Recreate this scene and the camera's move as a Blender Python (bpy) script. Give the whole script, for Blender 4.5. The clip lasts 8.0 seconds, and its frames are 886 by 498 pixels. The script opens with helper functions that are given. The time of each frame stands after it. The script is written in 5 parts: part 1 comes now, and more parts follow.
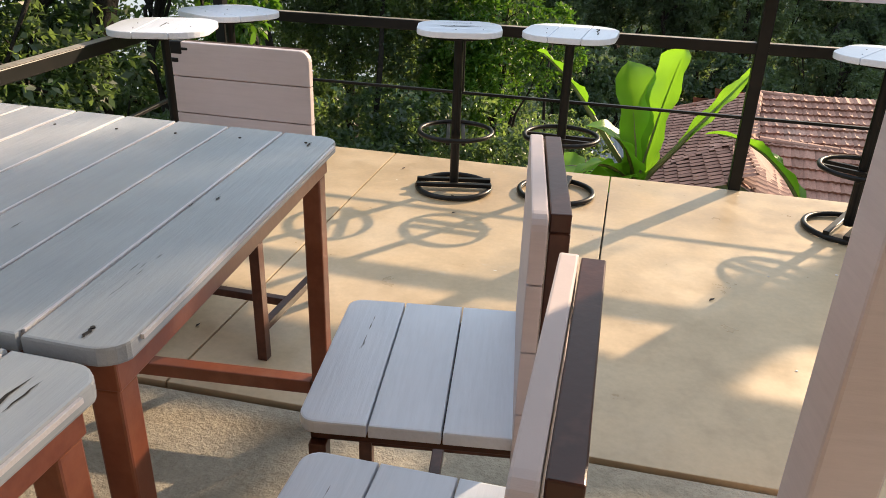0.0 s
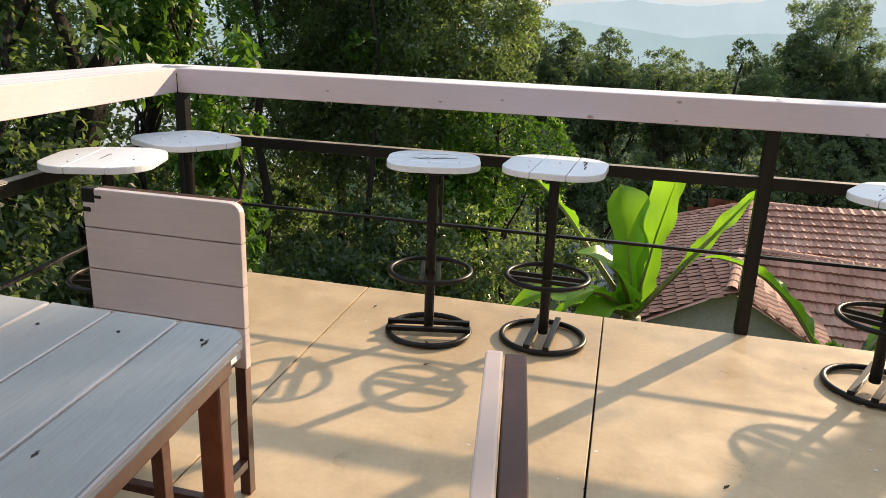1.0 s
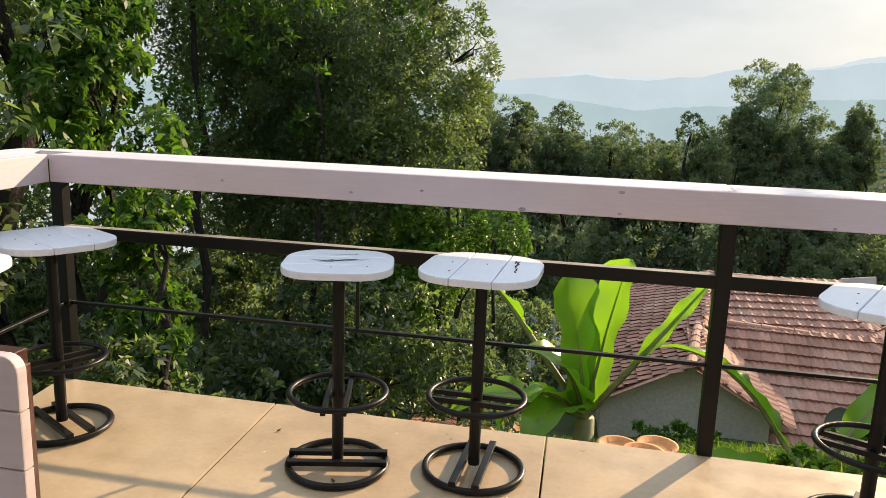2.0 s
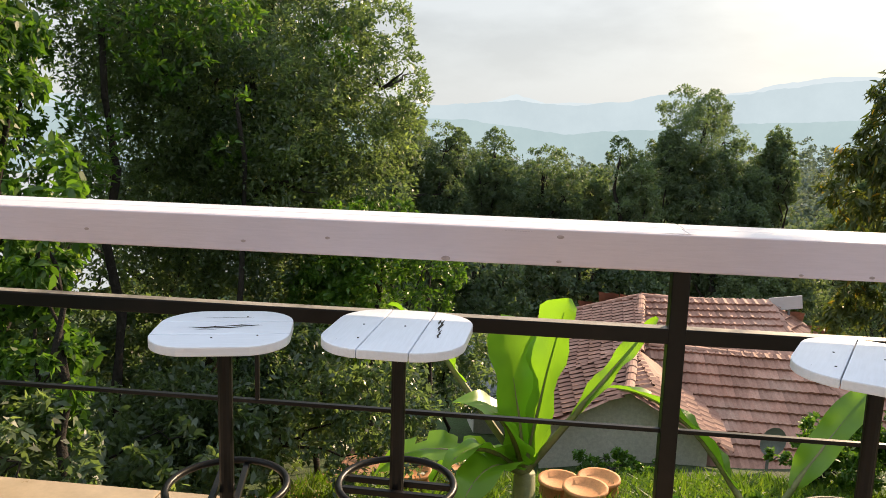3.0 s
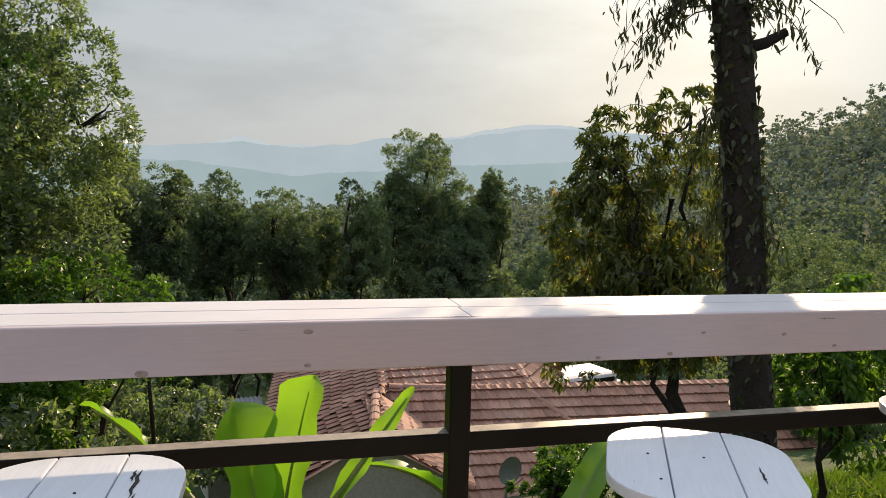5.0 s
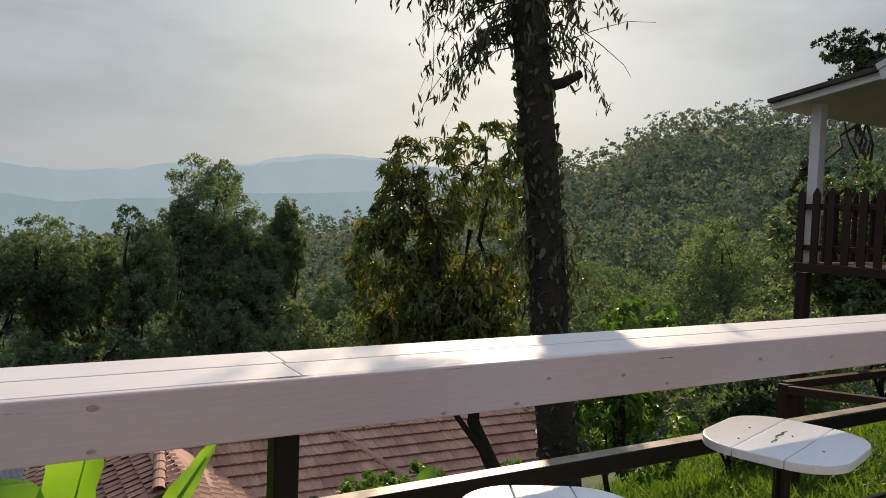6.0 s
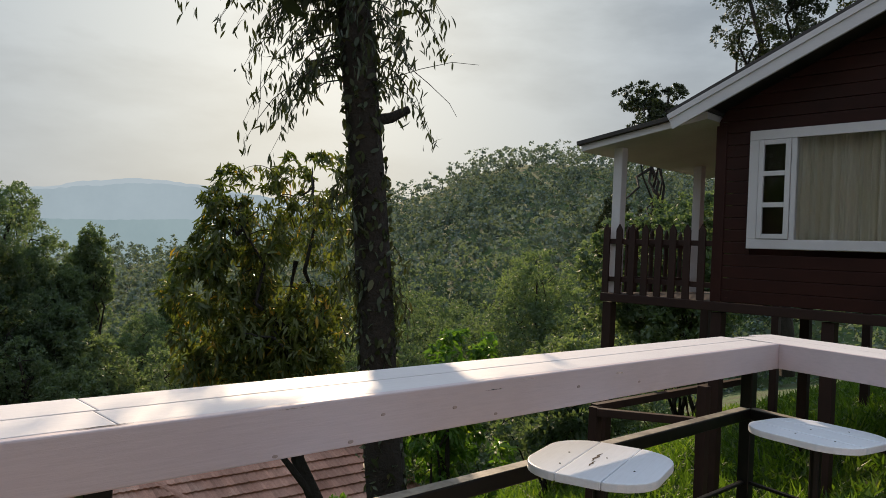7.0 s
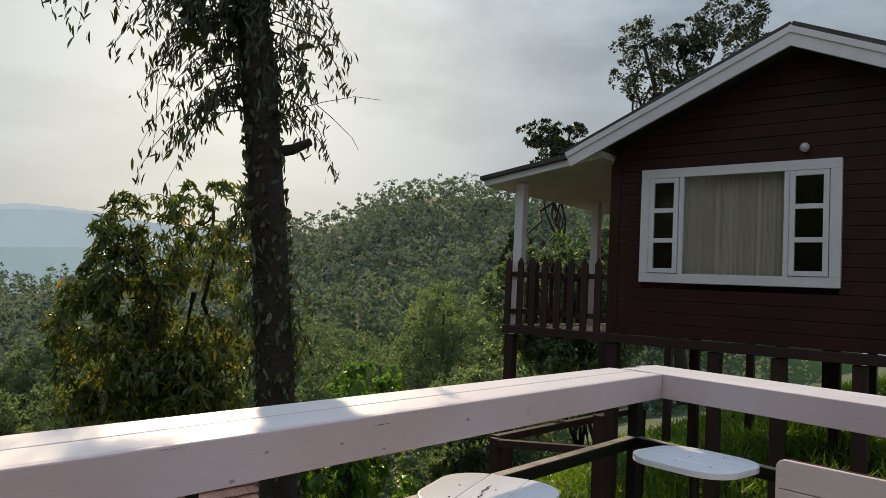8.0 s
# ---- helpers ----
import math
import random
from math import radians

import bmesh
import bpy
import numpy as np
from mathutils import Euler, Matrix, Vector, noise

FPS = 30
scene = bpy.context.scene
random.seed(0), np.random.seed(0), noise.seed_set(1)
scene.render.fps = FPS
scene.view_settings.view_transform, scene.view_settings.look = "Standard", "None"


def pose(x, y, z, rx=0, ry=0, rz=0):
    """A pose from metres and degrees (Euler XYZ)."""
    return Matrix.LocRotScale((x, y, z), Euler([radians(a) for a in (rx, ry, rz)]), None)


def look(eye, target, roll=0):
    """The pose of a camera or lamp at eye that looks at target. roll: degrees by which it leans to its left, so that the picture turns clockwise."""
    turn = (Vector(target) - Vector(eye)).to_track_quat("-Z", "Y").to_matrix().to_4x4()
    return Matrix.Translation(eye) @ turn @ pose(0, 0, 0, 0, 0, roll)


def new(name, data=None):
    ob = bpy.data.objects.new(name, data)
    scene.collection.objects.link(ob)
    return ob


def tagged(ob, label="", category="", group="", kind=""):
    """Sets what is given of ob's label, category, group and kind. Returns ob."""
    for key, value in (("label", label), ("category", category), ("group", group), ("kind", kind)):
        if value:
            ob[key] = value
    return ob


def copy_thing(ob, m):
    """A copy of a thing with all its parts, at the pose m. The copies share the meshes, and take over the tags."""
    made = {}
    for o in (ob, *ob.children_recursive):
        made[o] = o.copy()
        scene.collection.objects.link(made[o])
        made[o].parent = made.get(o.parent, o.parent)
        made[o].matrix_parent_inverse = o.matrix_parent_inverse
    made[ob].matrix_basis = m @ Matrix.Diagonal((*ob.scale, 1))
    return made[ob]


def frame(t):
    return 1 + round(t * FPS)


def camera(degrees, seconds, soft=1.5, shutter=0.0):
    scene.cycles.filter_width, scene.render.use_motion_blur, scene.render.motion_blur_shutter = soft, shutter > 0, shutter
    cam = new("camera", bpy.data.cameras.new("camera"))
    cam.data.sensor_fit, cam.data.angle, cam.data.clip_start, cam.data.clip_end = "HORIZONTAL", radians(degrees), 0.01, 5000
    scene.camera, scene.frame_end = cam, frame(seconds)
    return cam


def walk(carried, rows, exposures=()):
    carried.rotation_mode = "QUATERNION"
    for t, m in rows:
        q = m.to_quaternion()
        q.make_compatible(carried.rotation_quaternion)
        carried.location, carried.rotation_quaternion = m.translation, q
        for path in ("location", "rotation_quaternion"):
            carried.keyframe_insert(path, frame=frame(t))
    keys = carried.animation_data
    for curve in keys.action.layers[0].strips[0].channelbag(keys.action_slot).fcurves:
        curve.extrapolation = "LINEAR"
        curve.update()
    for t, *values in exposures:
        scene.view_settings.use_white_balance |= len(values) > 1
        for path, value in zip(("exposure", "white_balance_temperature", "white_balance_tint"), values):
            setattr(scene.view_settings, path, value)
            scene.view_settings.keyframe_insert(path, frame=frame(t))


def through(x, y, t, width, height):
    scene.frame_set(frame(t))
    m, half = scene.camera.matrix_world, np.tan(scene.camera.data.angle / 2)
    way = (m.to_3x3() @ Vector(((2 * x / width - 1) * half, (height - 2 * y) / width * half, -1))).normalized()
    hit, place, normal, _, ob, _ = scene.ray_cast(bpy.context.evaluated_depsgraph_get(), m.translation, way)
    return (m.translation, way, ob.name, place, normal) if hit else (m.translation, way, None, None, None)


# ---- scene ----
cam = camera(62.0, 8.0, soft=0.55)
PATH = [
    (0, (-0.517, 0.663, 1.208), (-0.964, 2.428, 0.38), 1.9),
    (0.5, (-0.533, 0.898, 1.246), (-1.005, 2.713, 0.552), 2.1),
    (1, (-0.528, 1.087, 1.26), (-1.0, 2.944, 0.688), 2.2),
    (1.5, (-0.472, 1.339, 1.278), (-0.913, 3.234, 0.816), 2.1),
    (3, (-0.478, 2.017, 1.318), (-0.699, 3.979, 1.002), 1.7),
    (3.5, (-0.464, 2.176, 1.324), (-0.568, 4.152, 1.029), 1.3),
    (4, (-0.512, 2.332, 1.336), (-0.456, 4.313, 1.067), 1.3),
    (4.5, (-0.511, 2.478, 1.345), (-0.261, 4.448, 1.114), 1.4),
    (4.7, (-0.491, 2.537, 1.347), (-0.15, 4.497, 1.138), 1.4),
    (5.8, (-0.479, 2.82, 1.375), (0.422, 4.602, 1.264), 2.0),
    (6, (-0.489, 2.866, 1.366), (0.512, 4.595, 1.275), 2.1),
    (6.5, (-0.505, 2.893, 1.367), (0.715, 4.477, 1.327), 2.4),
    (7, (-0.502, 2.887, 1.376), (0.875, 4.338, 1.387), 2.6),
    (7.5, (-0.499, 2.858, 1.383), (0.979, 4.203, 1.447), 3.0),
    (8, (-0.489, 2.829, 1.39), (1.051, 4.1, 1.497), 2.8),
]
walk(cam, [(t, look(eye, target, roll)) for t, eye, target, roll in PATH],
     exposures=[(0.0, 0.97, 5700, 9), (0.5, 0.87, 5780, 9), (1.5, 0.82, 5900, 10), (3.0, 0.92, 6000, 11), (3.5, 0.86, 6050, 11), (4.5, 0.62, 6000, 11), (6.0, 0.14, 5800, 10), (8.0, 0.15, 5700, 9)])

# ---- light ----
SUN_AZ, SUN_EL = radians(33.4), radians(21.6)
to_sun = Vector((math.sin(SUN_AZ) * math.cos(SUN_EL), math.cos(SUN_AZ) * math.cos(SUN_EL), math.sin(SUN_EL)))
sun = new("sun", bpy.data.lights.new("sun", "SUN"))
sun.data.energy, sun.data.angle, sun.data.color = 5.0, radians(0.8), (1.0, 0.70, 0.41)
sun.rotation_mode = "QUATERNION"
sun.rotation_quaternion = to_sun.to_track_quat("Z", "Y")

world = bpy.data.worlds.new("world")
scene.world = world
world.use_nodes = True
wn, wl = world.node_tree.nodes, world.node_tree.links
bg = wn["Background"]
sky = wn.new("ShaderNodeTexSky")
sky.sky_type, sky.sun_disc = "NISHITA", False
sky.sun_elevation, sky.sun_rotation = SUN_EL, SUN_AZ
sky.dust_density, sky.air_density, sky.ozone_density = 4.0, 1.0, 1.0
tc = wn.new("ShaderNodeTexCoord")
mp = wn.new("ShaderNodeMapping")
mp.inputs["Scale"].default_value = (2.4, 2.4, 7.0)
cl = wn.new("ShaderNodeTexNoise")
cl.inputs["Scale"].default_value, cl.inputs["Detail"].default_value, cl.inputs["Roughness"].default_value = 1.6, 6.0, 0.55
rmp = wn.new("ShaderNodeValToRGB")
rmp.color_ramp.elements[0].position, rmp.color_ramp.elements[0].color = 0.42, (0, 0, 0, 1)
rmp.color_ramp.elements[1].position, rmp.color_ramp.elements[1].color = 0.64, (1, 1, 1, 1)
mixc = wn.new("ShaderNodeMix")
mixc.data_type = "RGBA"
mixc.inputs["A"].default_value = (3.45, 3.65, 3.6, 1)
mixc.inputs["B"].default_value = (2.1, 2.32, 2.4, 1)
mixs = wn.new("ShaderNodeMix")
mixs.data_type = "RGBA"
mixs.inputs["Factor"].default_value = 0.955
wl.new(tc.outputs["Generated"], mp.inputs["Vector"])
wl.new(mp.outputs["Vector"], cl.inputs["Vector"])
wl.new(cl.outputs["Fac"], rmp.inputs["Fac"])
wl.new(rmp.outputs["Color"], mixc.inputs["Factor"])
wl.new(sky.outputs["Color"], mixs.inputs["A"])
# the hazy cream band over the horizon
sep = wn.new("ShaderNodeSeparateXYZ")
wl.new(tc.outputs["Generated"], sep.inputs["Vector"])
hz = wn.new("ShaderNodeValToRGB")
hz.color_ramp.elements[0].position, hz.color_ramp.elements[0].color = 0.0, (0.85, 0.85, 0.85, 1)
hz.color_ramp.elements[1].position, hz.color_ramp.elements[1].color = 0.42, (0, 0, 0, 1)
wl.new(sep.outputs["Z"], hz.inputs["Fac"])
mixh = wn.new("ShaderNodeMix")
mixh.data_type = "RGBA"
mixh.inputs["B"].default_value = (3.6, 3.48, 3.1, 1)
wl.new(hz.outputs["Color"], mixh.inputs["Factor"])
wl.new(mixc.outputs["Result"], mixh.inputs["A"])
# the pale glow of the veiled sun, and the brighter top of an overcast sky
dot = wn.new("ShaderNodeVectorMath")
dot.operation = "DOT_PRODUCT"
wl.new(tc.outputs["Generated"], dot.inputs[0])
dot.inputs[1].default_value = to_sun
halo = wn.new("ShaderNodeValToRGB")
halo.color_ramp.interpolation = "EASE"
halo.color_ramp.elements[0].position, halo.color_ramp.elements[0].color = 0.88, (0, 0, 0, 1)
halo.color_ramp.elements[1].position, halo.color_ramp.elements[1].color = 1.0, (1.1, 0.9, 0.45, 1)
wl.new(dot.outputs["Value"], halo.inputs["Fac"])
addh = wn.new("ShaderNodeMix")
addh.data_type, addh.blend_type = "RGBA", "ADD"
addh.inputs["Factor"].default_value = 1.0
wl.new(mixh.outputs["Result"], addh.inputs["A"])
wl.new(halo.outputs["Color"], addh.inputs["B"])
zen = wn.new("ShaderNodeValToRGB")
zen.color_ramp.elements[0].position, zen.color_ramp.elements[0].color = 0.33, (1, 1, 1, 1)
zen.color_ramp.elements[1].position, zen.color_ramp.elements[1].color = 1.0, (2.2, 2.2, 2.3, 1)
wl.new(sep.outputs["Z"], zen.inputs["Fac"])
mulz = wn.new("ShaderNodeMix")
mulz.data_type, mulz.blend_type = "RGBA", "MULTIPLY"
mulz.inputs["Factor"].default_value = 1.0
wl.new(addh.outputs["Result"], mulz.inputs["A"])
wl.new(zen.outputs["Color"], mulz.inputs["B"])
wl.new(mulz.outputs["Result"], mixs.inputs["B"])
wl.new(mixs.outputs["Result"], bg.inputs["Color"])
bg.inputs["Strength"].default_value = 0.12


# ---- materials ----
def material(name, rough=0.6, metallic=0.0, spec=0.5):
    m = bpy.data.materials.new(name)
    m.use_nodes = True
    b = m.node_tree.nodes["Principled BSDF"]
    b.inputs["Roughness"].default_value, b.inputs["Metallic"].default_value = rough, metallic
    b.inputs["Specular IOR Level"].default_value = spec
    return m, m.node_tree.nodes, m.node_tree.links, b


def noise_node(n, l, scale, detail=6.0, rough=0.6, stretch=(1, 1, 1), coords="Object"):
    t = n.new("ShaderNodeTexCoord")
    mpp = n.new("ShaderNodeMapping")
    mpp.inputs["Scale"].default_value = stretch
    x = n.new("ShaderNodeTexNoise")
    x.inputs["Scale"].default_value, x.inputs["Detail"].default_value, x.inputs["Roughness"].default_value = scale, detail, rough
    l.new(t.outputs[coords], mpp.inputs["Vector"])
    l.new(mpp.outputs["Vector"], x.inputs["Vector"])
    return x


def ramp(n, l, source, stops):
    r = n.new("ShaderNodeValToRGB")
    e = r.color_ramp.elements
    while len(e) < len(stops):
        e.new(0.5)
    for el, (p, c) in zip(e, stops):
        el.position, el.color = p, (*c, 1)
    l.new(source, r.inputs["Fac"])
    return r.outputs["Color"]


def mix(n, l, fac, a, b, mode="MIX"):
    x = n.new("ShaderNodeMix")
    x.data_type, x.blend_type = "RGBA", mode
    for key, v in (("Factor", fac), ("A", a), ("B", b)):
        if isinstance(v, (int, float)):
            x.inputs[key].default_value = v
        elif isinstance(v, tuple):
            x.inputs[key].default_value = (*v, 1)
        else:
            l.new(v, x.inputs[key])
    return x.outputs["Result"]


def bump(n, l, b, height, strength=0.3, distance=0.01):
    x = n.new("ShaderNodeBump")
    x.inputs["Strength"].default_value, x.inputs["Distance"].default_value = strength, distance
    l.new(height, x.inputs["Height"])
    l.new(x.outputs["Normal"], b.inputs["Normal"])


def painted_wood(name, a, c, dirt, rough=0.58, stretch=(3, 40, 40), wear=0.7, spec=0.5):
    m, n, l, b = material(name, rough, 0.0, spec)
    grain = noise_node(n, l, 3.0, 8, 0.65, stretch)
    big = noise_node(n, l, 2.2, 4, 0.6)
    spots = noise_node(n, l, 14, 4, 0.7, tuple(0.16 if s == min(stretch) else 1.6 for s in stretch))
    col = mix(n, l, ramp(n, l, big.outputs["Fac"], [(0.35, (0, 0, 0)), (0.7, (1, 1, 1))]), a, c)
    col = mix(n, l, ramp(n, l, spots.outputs["Fac"], [(wear, (0, 0, 0)), (wear + 0.03, (1, 1, 1))]), col, dirt)
    g = ramp(n, l, grain.outputs["Fac"], [(0.3, (0.93, 0.93, 0.93)), (0.6, (1, 1, 1))])
    col = mix(n, l, 1.0, col, g, "MULTIPLY")
    l.new(col, b.inputs["Base Color"])
    bump(n, l, b, grain.outputs["Fac"], 0.3, 0.003)
    return m


def painted_metal(name, a, c, rough=0.45, wear=0.66, spec=0.5):
    m, n, l, b = material(name, rough, 0.0, spec)
    big = noise_node(n, l, 9, 5, 0.65)
    fine = noise_node(n, l, 60, 3, 0.5)
    col = mix(n, l, ramp(n, l, big.outputs["Fac"], [(wear - 0.2, (0, 0, 0)), (wear, (1, 1, 1))]), a, c)
    l.new(col, b.inputs["Base Color"])
    bump(n, l, b, fine.outputs["Fac"], 0.15, 0.002)
    return m


def two_scale(name, stops, s1=1.2, s2=30.0, rough=0.8, strength=0.4, distance=0.01, island=0.0, stretch=(1, 1, 1)):
    m, n, l, b = material(name, rough)
    big = noise_node(n, l, s1, 5, 0.6, stretch)
    fine = noise_node(n, l, s2, 6, 0.65)
    col = ramp(n, l, big.outputs["Fac"], stops)
    f = ramp(n, l, fine.outputs["Fac"], [(0.3, (0.78, 0.78, 0.78)), (0.7, (1.1, 1.1, 1.1))])
    col = mix(n, l, 1.0, col, f, "MULTIPLY")
    if island:
        info = n.new("ShaderNodeObjectInfo")
        geo = n.new("ShaderNodeNewGeometry")
        add = n.new("ShaderNodeMath")
        add.operation = "ADD"
        fr = n.new("ShaderNodeMath")
        fr.operation = "FRACT"
        l.new(info.outputs["Random"], add.inputs[0])
        l.new(geo.outputs["Random Per Island"], add.inputs[1])
        l.new(add.outputs[0], fr.inputs[0])
        v = ramp(n, l, fr.outputs[0], [(0.0, (1 - island,) * 3), (1.0, (1 + island * 0.6,) * 3)])
        col = mix(n, l, 1.0, col, v, "MULTIPLY")
    l.new(col, b.inputs["Base Color"])
    bump(n, l, b, fine.outputs["Fac"], strength, distance)
    return m


def leaf_material(name, dark, mid, light, rough=0.45, through=0.45, gloss=0.5, patch=0.5):
    """Leaves of several greens, one by one, that let some light through."""
    m, n, l, b = material(name, rough, 0.0, gloss)
    geo = n.new("ShaderNodeNewGeometry")
    col = ramp(n, l, geo.outputs["Random Per Island"], [(0.0, dark), (0.55, mid), (0.93, mid), (1.0, light)])
    big = noise_node(n, l, patch, 3, 0.5)
    v = ramp(n, l, big.outputs["Fac"], [(0.35, (0.7, 0.75, 0.7)), (0.7, (1.25, 1.2, 1.0))])
    col = mix(n, l, 1.0, col, v, "MULTIPLY")
    l.new(col, b.inputs["Base Color"])
    tr = n.new("ShaderNodeBsdfTranslucent")
    l.new(mix(n, l, 1.0, col, (1.5, 1.6, 0.6), "MULTIPLY"), tr.inputs["Color"])
    ms = n.new("ShaderNodeMixShader")
    ms.inputs["Fac"].default_value = through
    l.new(b.outputs["BSDF"], ms.inputs[1])
    l.new(tr.outputs["BSDF"], ms.inputs[2])
    l.new(ms.outputs["Shader"], n["Material Output"].inputs["Surface"])
    return m


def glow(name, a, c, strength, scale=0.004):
    """Far distance as a plain glowing backdrop; the air's haze is put into the emission colour."""
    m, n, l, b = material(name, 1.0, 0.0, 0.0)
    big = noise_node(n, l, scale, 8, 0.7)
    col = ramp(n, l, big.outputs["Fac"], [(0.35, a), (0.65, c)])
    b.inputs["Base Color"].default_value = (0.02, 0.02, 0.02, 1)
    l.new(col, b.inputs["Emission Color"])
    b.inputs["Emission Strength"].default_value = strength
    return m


WHITE = painted_wood("white_paint", (0.66, 0.63, 0.65), (0.59, 0.555, 0.575), (0.10, 0.08, 0.07), wear=0.76)
WHITE_Y = painted_wood("white_paint_crosswise", (0.66, 0.63, 0.65), (0.59, 0.555, 0.575), (0.10, 0.08, 0.07), wear=0.76, stretch=(40, 3, 40))
SEATW = painted_wood("worn_white_paint", (0.77, 0.80, 0.88), (0.68, 0.71, 0.78), (0.05, 0.045, 0.045), wear=0.69, rough=0.3, stretch=(40, 3, 40))
TABLEW = painted_wood("worn_table_paint", (0.43, 0.455, 0.49), (0.35, 0.365, 0.39), (0.10, 0.085, 0.075), wear=0.70, rough=0.26, stretch=(40, 3, 40))
PINKW = painted_wood("pinkish_white_paint", (0.62, 0.53, 0.52), (0.56, 0.47, 0.46), (0.2, 0.13, 0.11), wear=0.75, rough=0.55, stretch=(3, 3, 30))
RUST = painted_metal("red_brown_metal_paint", (0.19, 0.055, 0.025), (0.26, 0.09, 0.045), 0.34)
DARKR = painted_metal("dark_brown_metal_paint", (0.055, 0.019, 0.012), (0.115, 0.045, 0.028), 0.3, 0.66, 0.35)
BLACK = painted_metal("black_metal_paint", (0.006, 0.0058, 0.006), (0.012, 0.010, 0.0095), 0.38, 0.72, 0.25)
RAIL_PALE = two_scale("mottled_pale_rail_top", [(0.35, (0.10, 0.09, 0.08)), (0.5, (0.36, 0.33, 0.29)), (0.7, (0.48, 0.45, 0.41))], 2.5, 40, 0.5, 0.2, 0.002)
# pinkish white counter paint, darkened in colour for the shaded apron faces
APRON = painted_wood("pinkish_shaded_paint", (0.58, 0.49, 0.515), (0.52, 0.435, 0.46), (0.22, 0.17, 0.16), wear=0.77)
APRON_Y = painted_wood("pinkish_shaded_paint_crosswise", (0.58, 0.49, 0.515), (0.52, 0.435, 0.46), (0.22, 0.17, 0.16), wear=0.77, stretch=(40, 3, 40))
FLOOR, _n, _l, _b = material("ochre_cement", 0.42)
_big, _mid, _fine = noise_node(_n, _l, 1.1, 6, 0.6), noise_node(_n, _l, 6, 5, 0.65), noise_node(_n, _l, 45, 5, 0.6)
_c = ramp(_n, _l, _big.outputs["Fac"], [(0.3, (0.40, 0.30, 0.185)), (0.5, (0.49, 0.375, 0.235)), (0.7, (0.52, 0.42, 0.29))])
_c = mix(_n, _l, 1.0, _c, ramp(_n, _l, _mid.outputs["Fac"], [(0.3, (0.86, 0.85, 0.83)), (0.6, (1.05, 1.05, 1.05))]), "MULTIPLY")
_c = mix(_n, _l, 1.0, _c, ramp(_n, _l, _fine.outputs["Fac"], [(0.3, (0.93, 0.93, 0.93)), (0.7, (1.04, 1.04, 1.04))]), "MULTIPLY")
# bleached, scuffed patches and lime drips
_w = noise_node(_n, _l, 2.3, 7, 0.75, (0.7, 1.4, 1))
_c = mix(_n, _l, ramp(_n, _l, _w.outputs["Fac"], [(0.62, (0, 0, 0)), (0.74, (0.55, 0.55, 0.55))]), _c, (0.50, 0.49, 0.43))
_d = noise_node(_n, _l, 21, 2, 0.5)
_c = mix(_n, _l, ramp(_n, _l, _d.outputs["Fac"], [(0.765, (0, 0, 0)), (0.785, (1, 1, 1))]), _c, (0.66, 0.64, 0.58))
_l.new(_c, _b.inputs["Base Color"])
_l.new(ramp(_n, _l, _mid.outputs["Fac"], [(0.3, (0.26, 0.26, 0.26)), (0.7, (0.5, 0.5, 0.5))]), _b.inputs["Roughness"])
bump(_n, _l, _b, _mid.outputs["Fac"], 0.12, 0.004)
ROUGHC = two_scale("rough_concrete", [(0.3, (0.33, 0.285, 0.21)), (0.7, (0.52, 0.46, 0.36))], 2.2, 55, 0.9, 0.8, 0.012)
SOIL = two_scale("soil_and_grass", [(0.3, (0.05, 0.05, 0.02)), (0.5, (0.05, 0.085, 0.02)), (0.7, (0.06, 0.11, 0.022))], 0.35, 9, 0.95, 0.9, 0.08)
PATHM = two_scale("red_earth", [(0.3, (0.26, 0.12, 0.06)), (0.7, (0.38, 0.20, 0.11))], 1.2, 20, 0.95, 0.6, 0.03)
TILE = two_scale("clay_tile", [(0.3, (0.30, 0.145, 0.10)), (0.55, (0.43, 0.235, 0.175)), (0.75, (0.52, 0.34, 0.27))], 0.8, 18, 0.8, 0.4, 0.01, 0.22)
PLASTER = two_scale("grey_plaster", [(0.3, (0.50, 0.48, 0.41)), (0.7, (0.62, 0.60, 0.52))], 0.7, 14, 0.85, 0.3, 0.01)
SIDING = painted_wood("dark_stained_boards", (0.042, 0.016, 0.013), (0.028, 0.012, 0.0105), (0.075, 0.03, 0.022), 0.42, (30, 2, 30), 0.7, 0.15)
FENCEW = painted_wood("brown_stained_wood", (0.036, 0.016, 0.012), (0.024, 0.011, 0.009), (0.08, 0.04, 0.03), 0.6, (20, 20, 2), 0.72, 0.3)
BARK = two_scale("bark", [(0.3, (0.014, 0.011, 0.009)), (0.6, (0.034, 0.026, 0.02)), (0.8, (0.075, 0.062, 0.045))], 3, 22, 0.95, 1.0, 0.05, stretch=(1, 1, 0.25))
ROOFD = two_scale("dark_roof_sheet", [(0.3, (0.03, 0.027, 0.025)), (0.7, (0.07, 0.06, 0.055))], 2, 30, 0.8, 0.4, 0.01)
SHEET = two_scale("grey_sheet_metal", [(0.3, (0.13, 0.14, 0.15)), (0.7, (0.21, 0.22, 0.23))], 1.5, 20, 0.5, 0.2, 0.01)
FABRIC = two_scale("cream_curtain", [(0.3, (0.80, 0.73, 0.57)), (0.7, (0.86, 0.80, 0.65))], 2, 90, 0.9, 0.2, 0.003)
POT = two_scale("orange_clay", [(0.3, (0.50, 0.20, 0.06)), (0.7, (0.62, 0.30, 0.10))], 3, 30, 0.7, 0.3, 0.005)
CHROME = painted_metal("pale_metal", (0.5, 0.5, 0.5), (0.35, 0.34, 0.33), 0.4)
GLASS, _n, _l, _b = material("window_glass", 0.03)
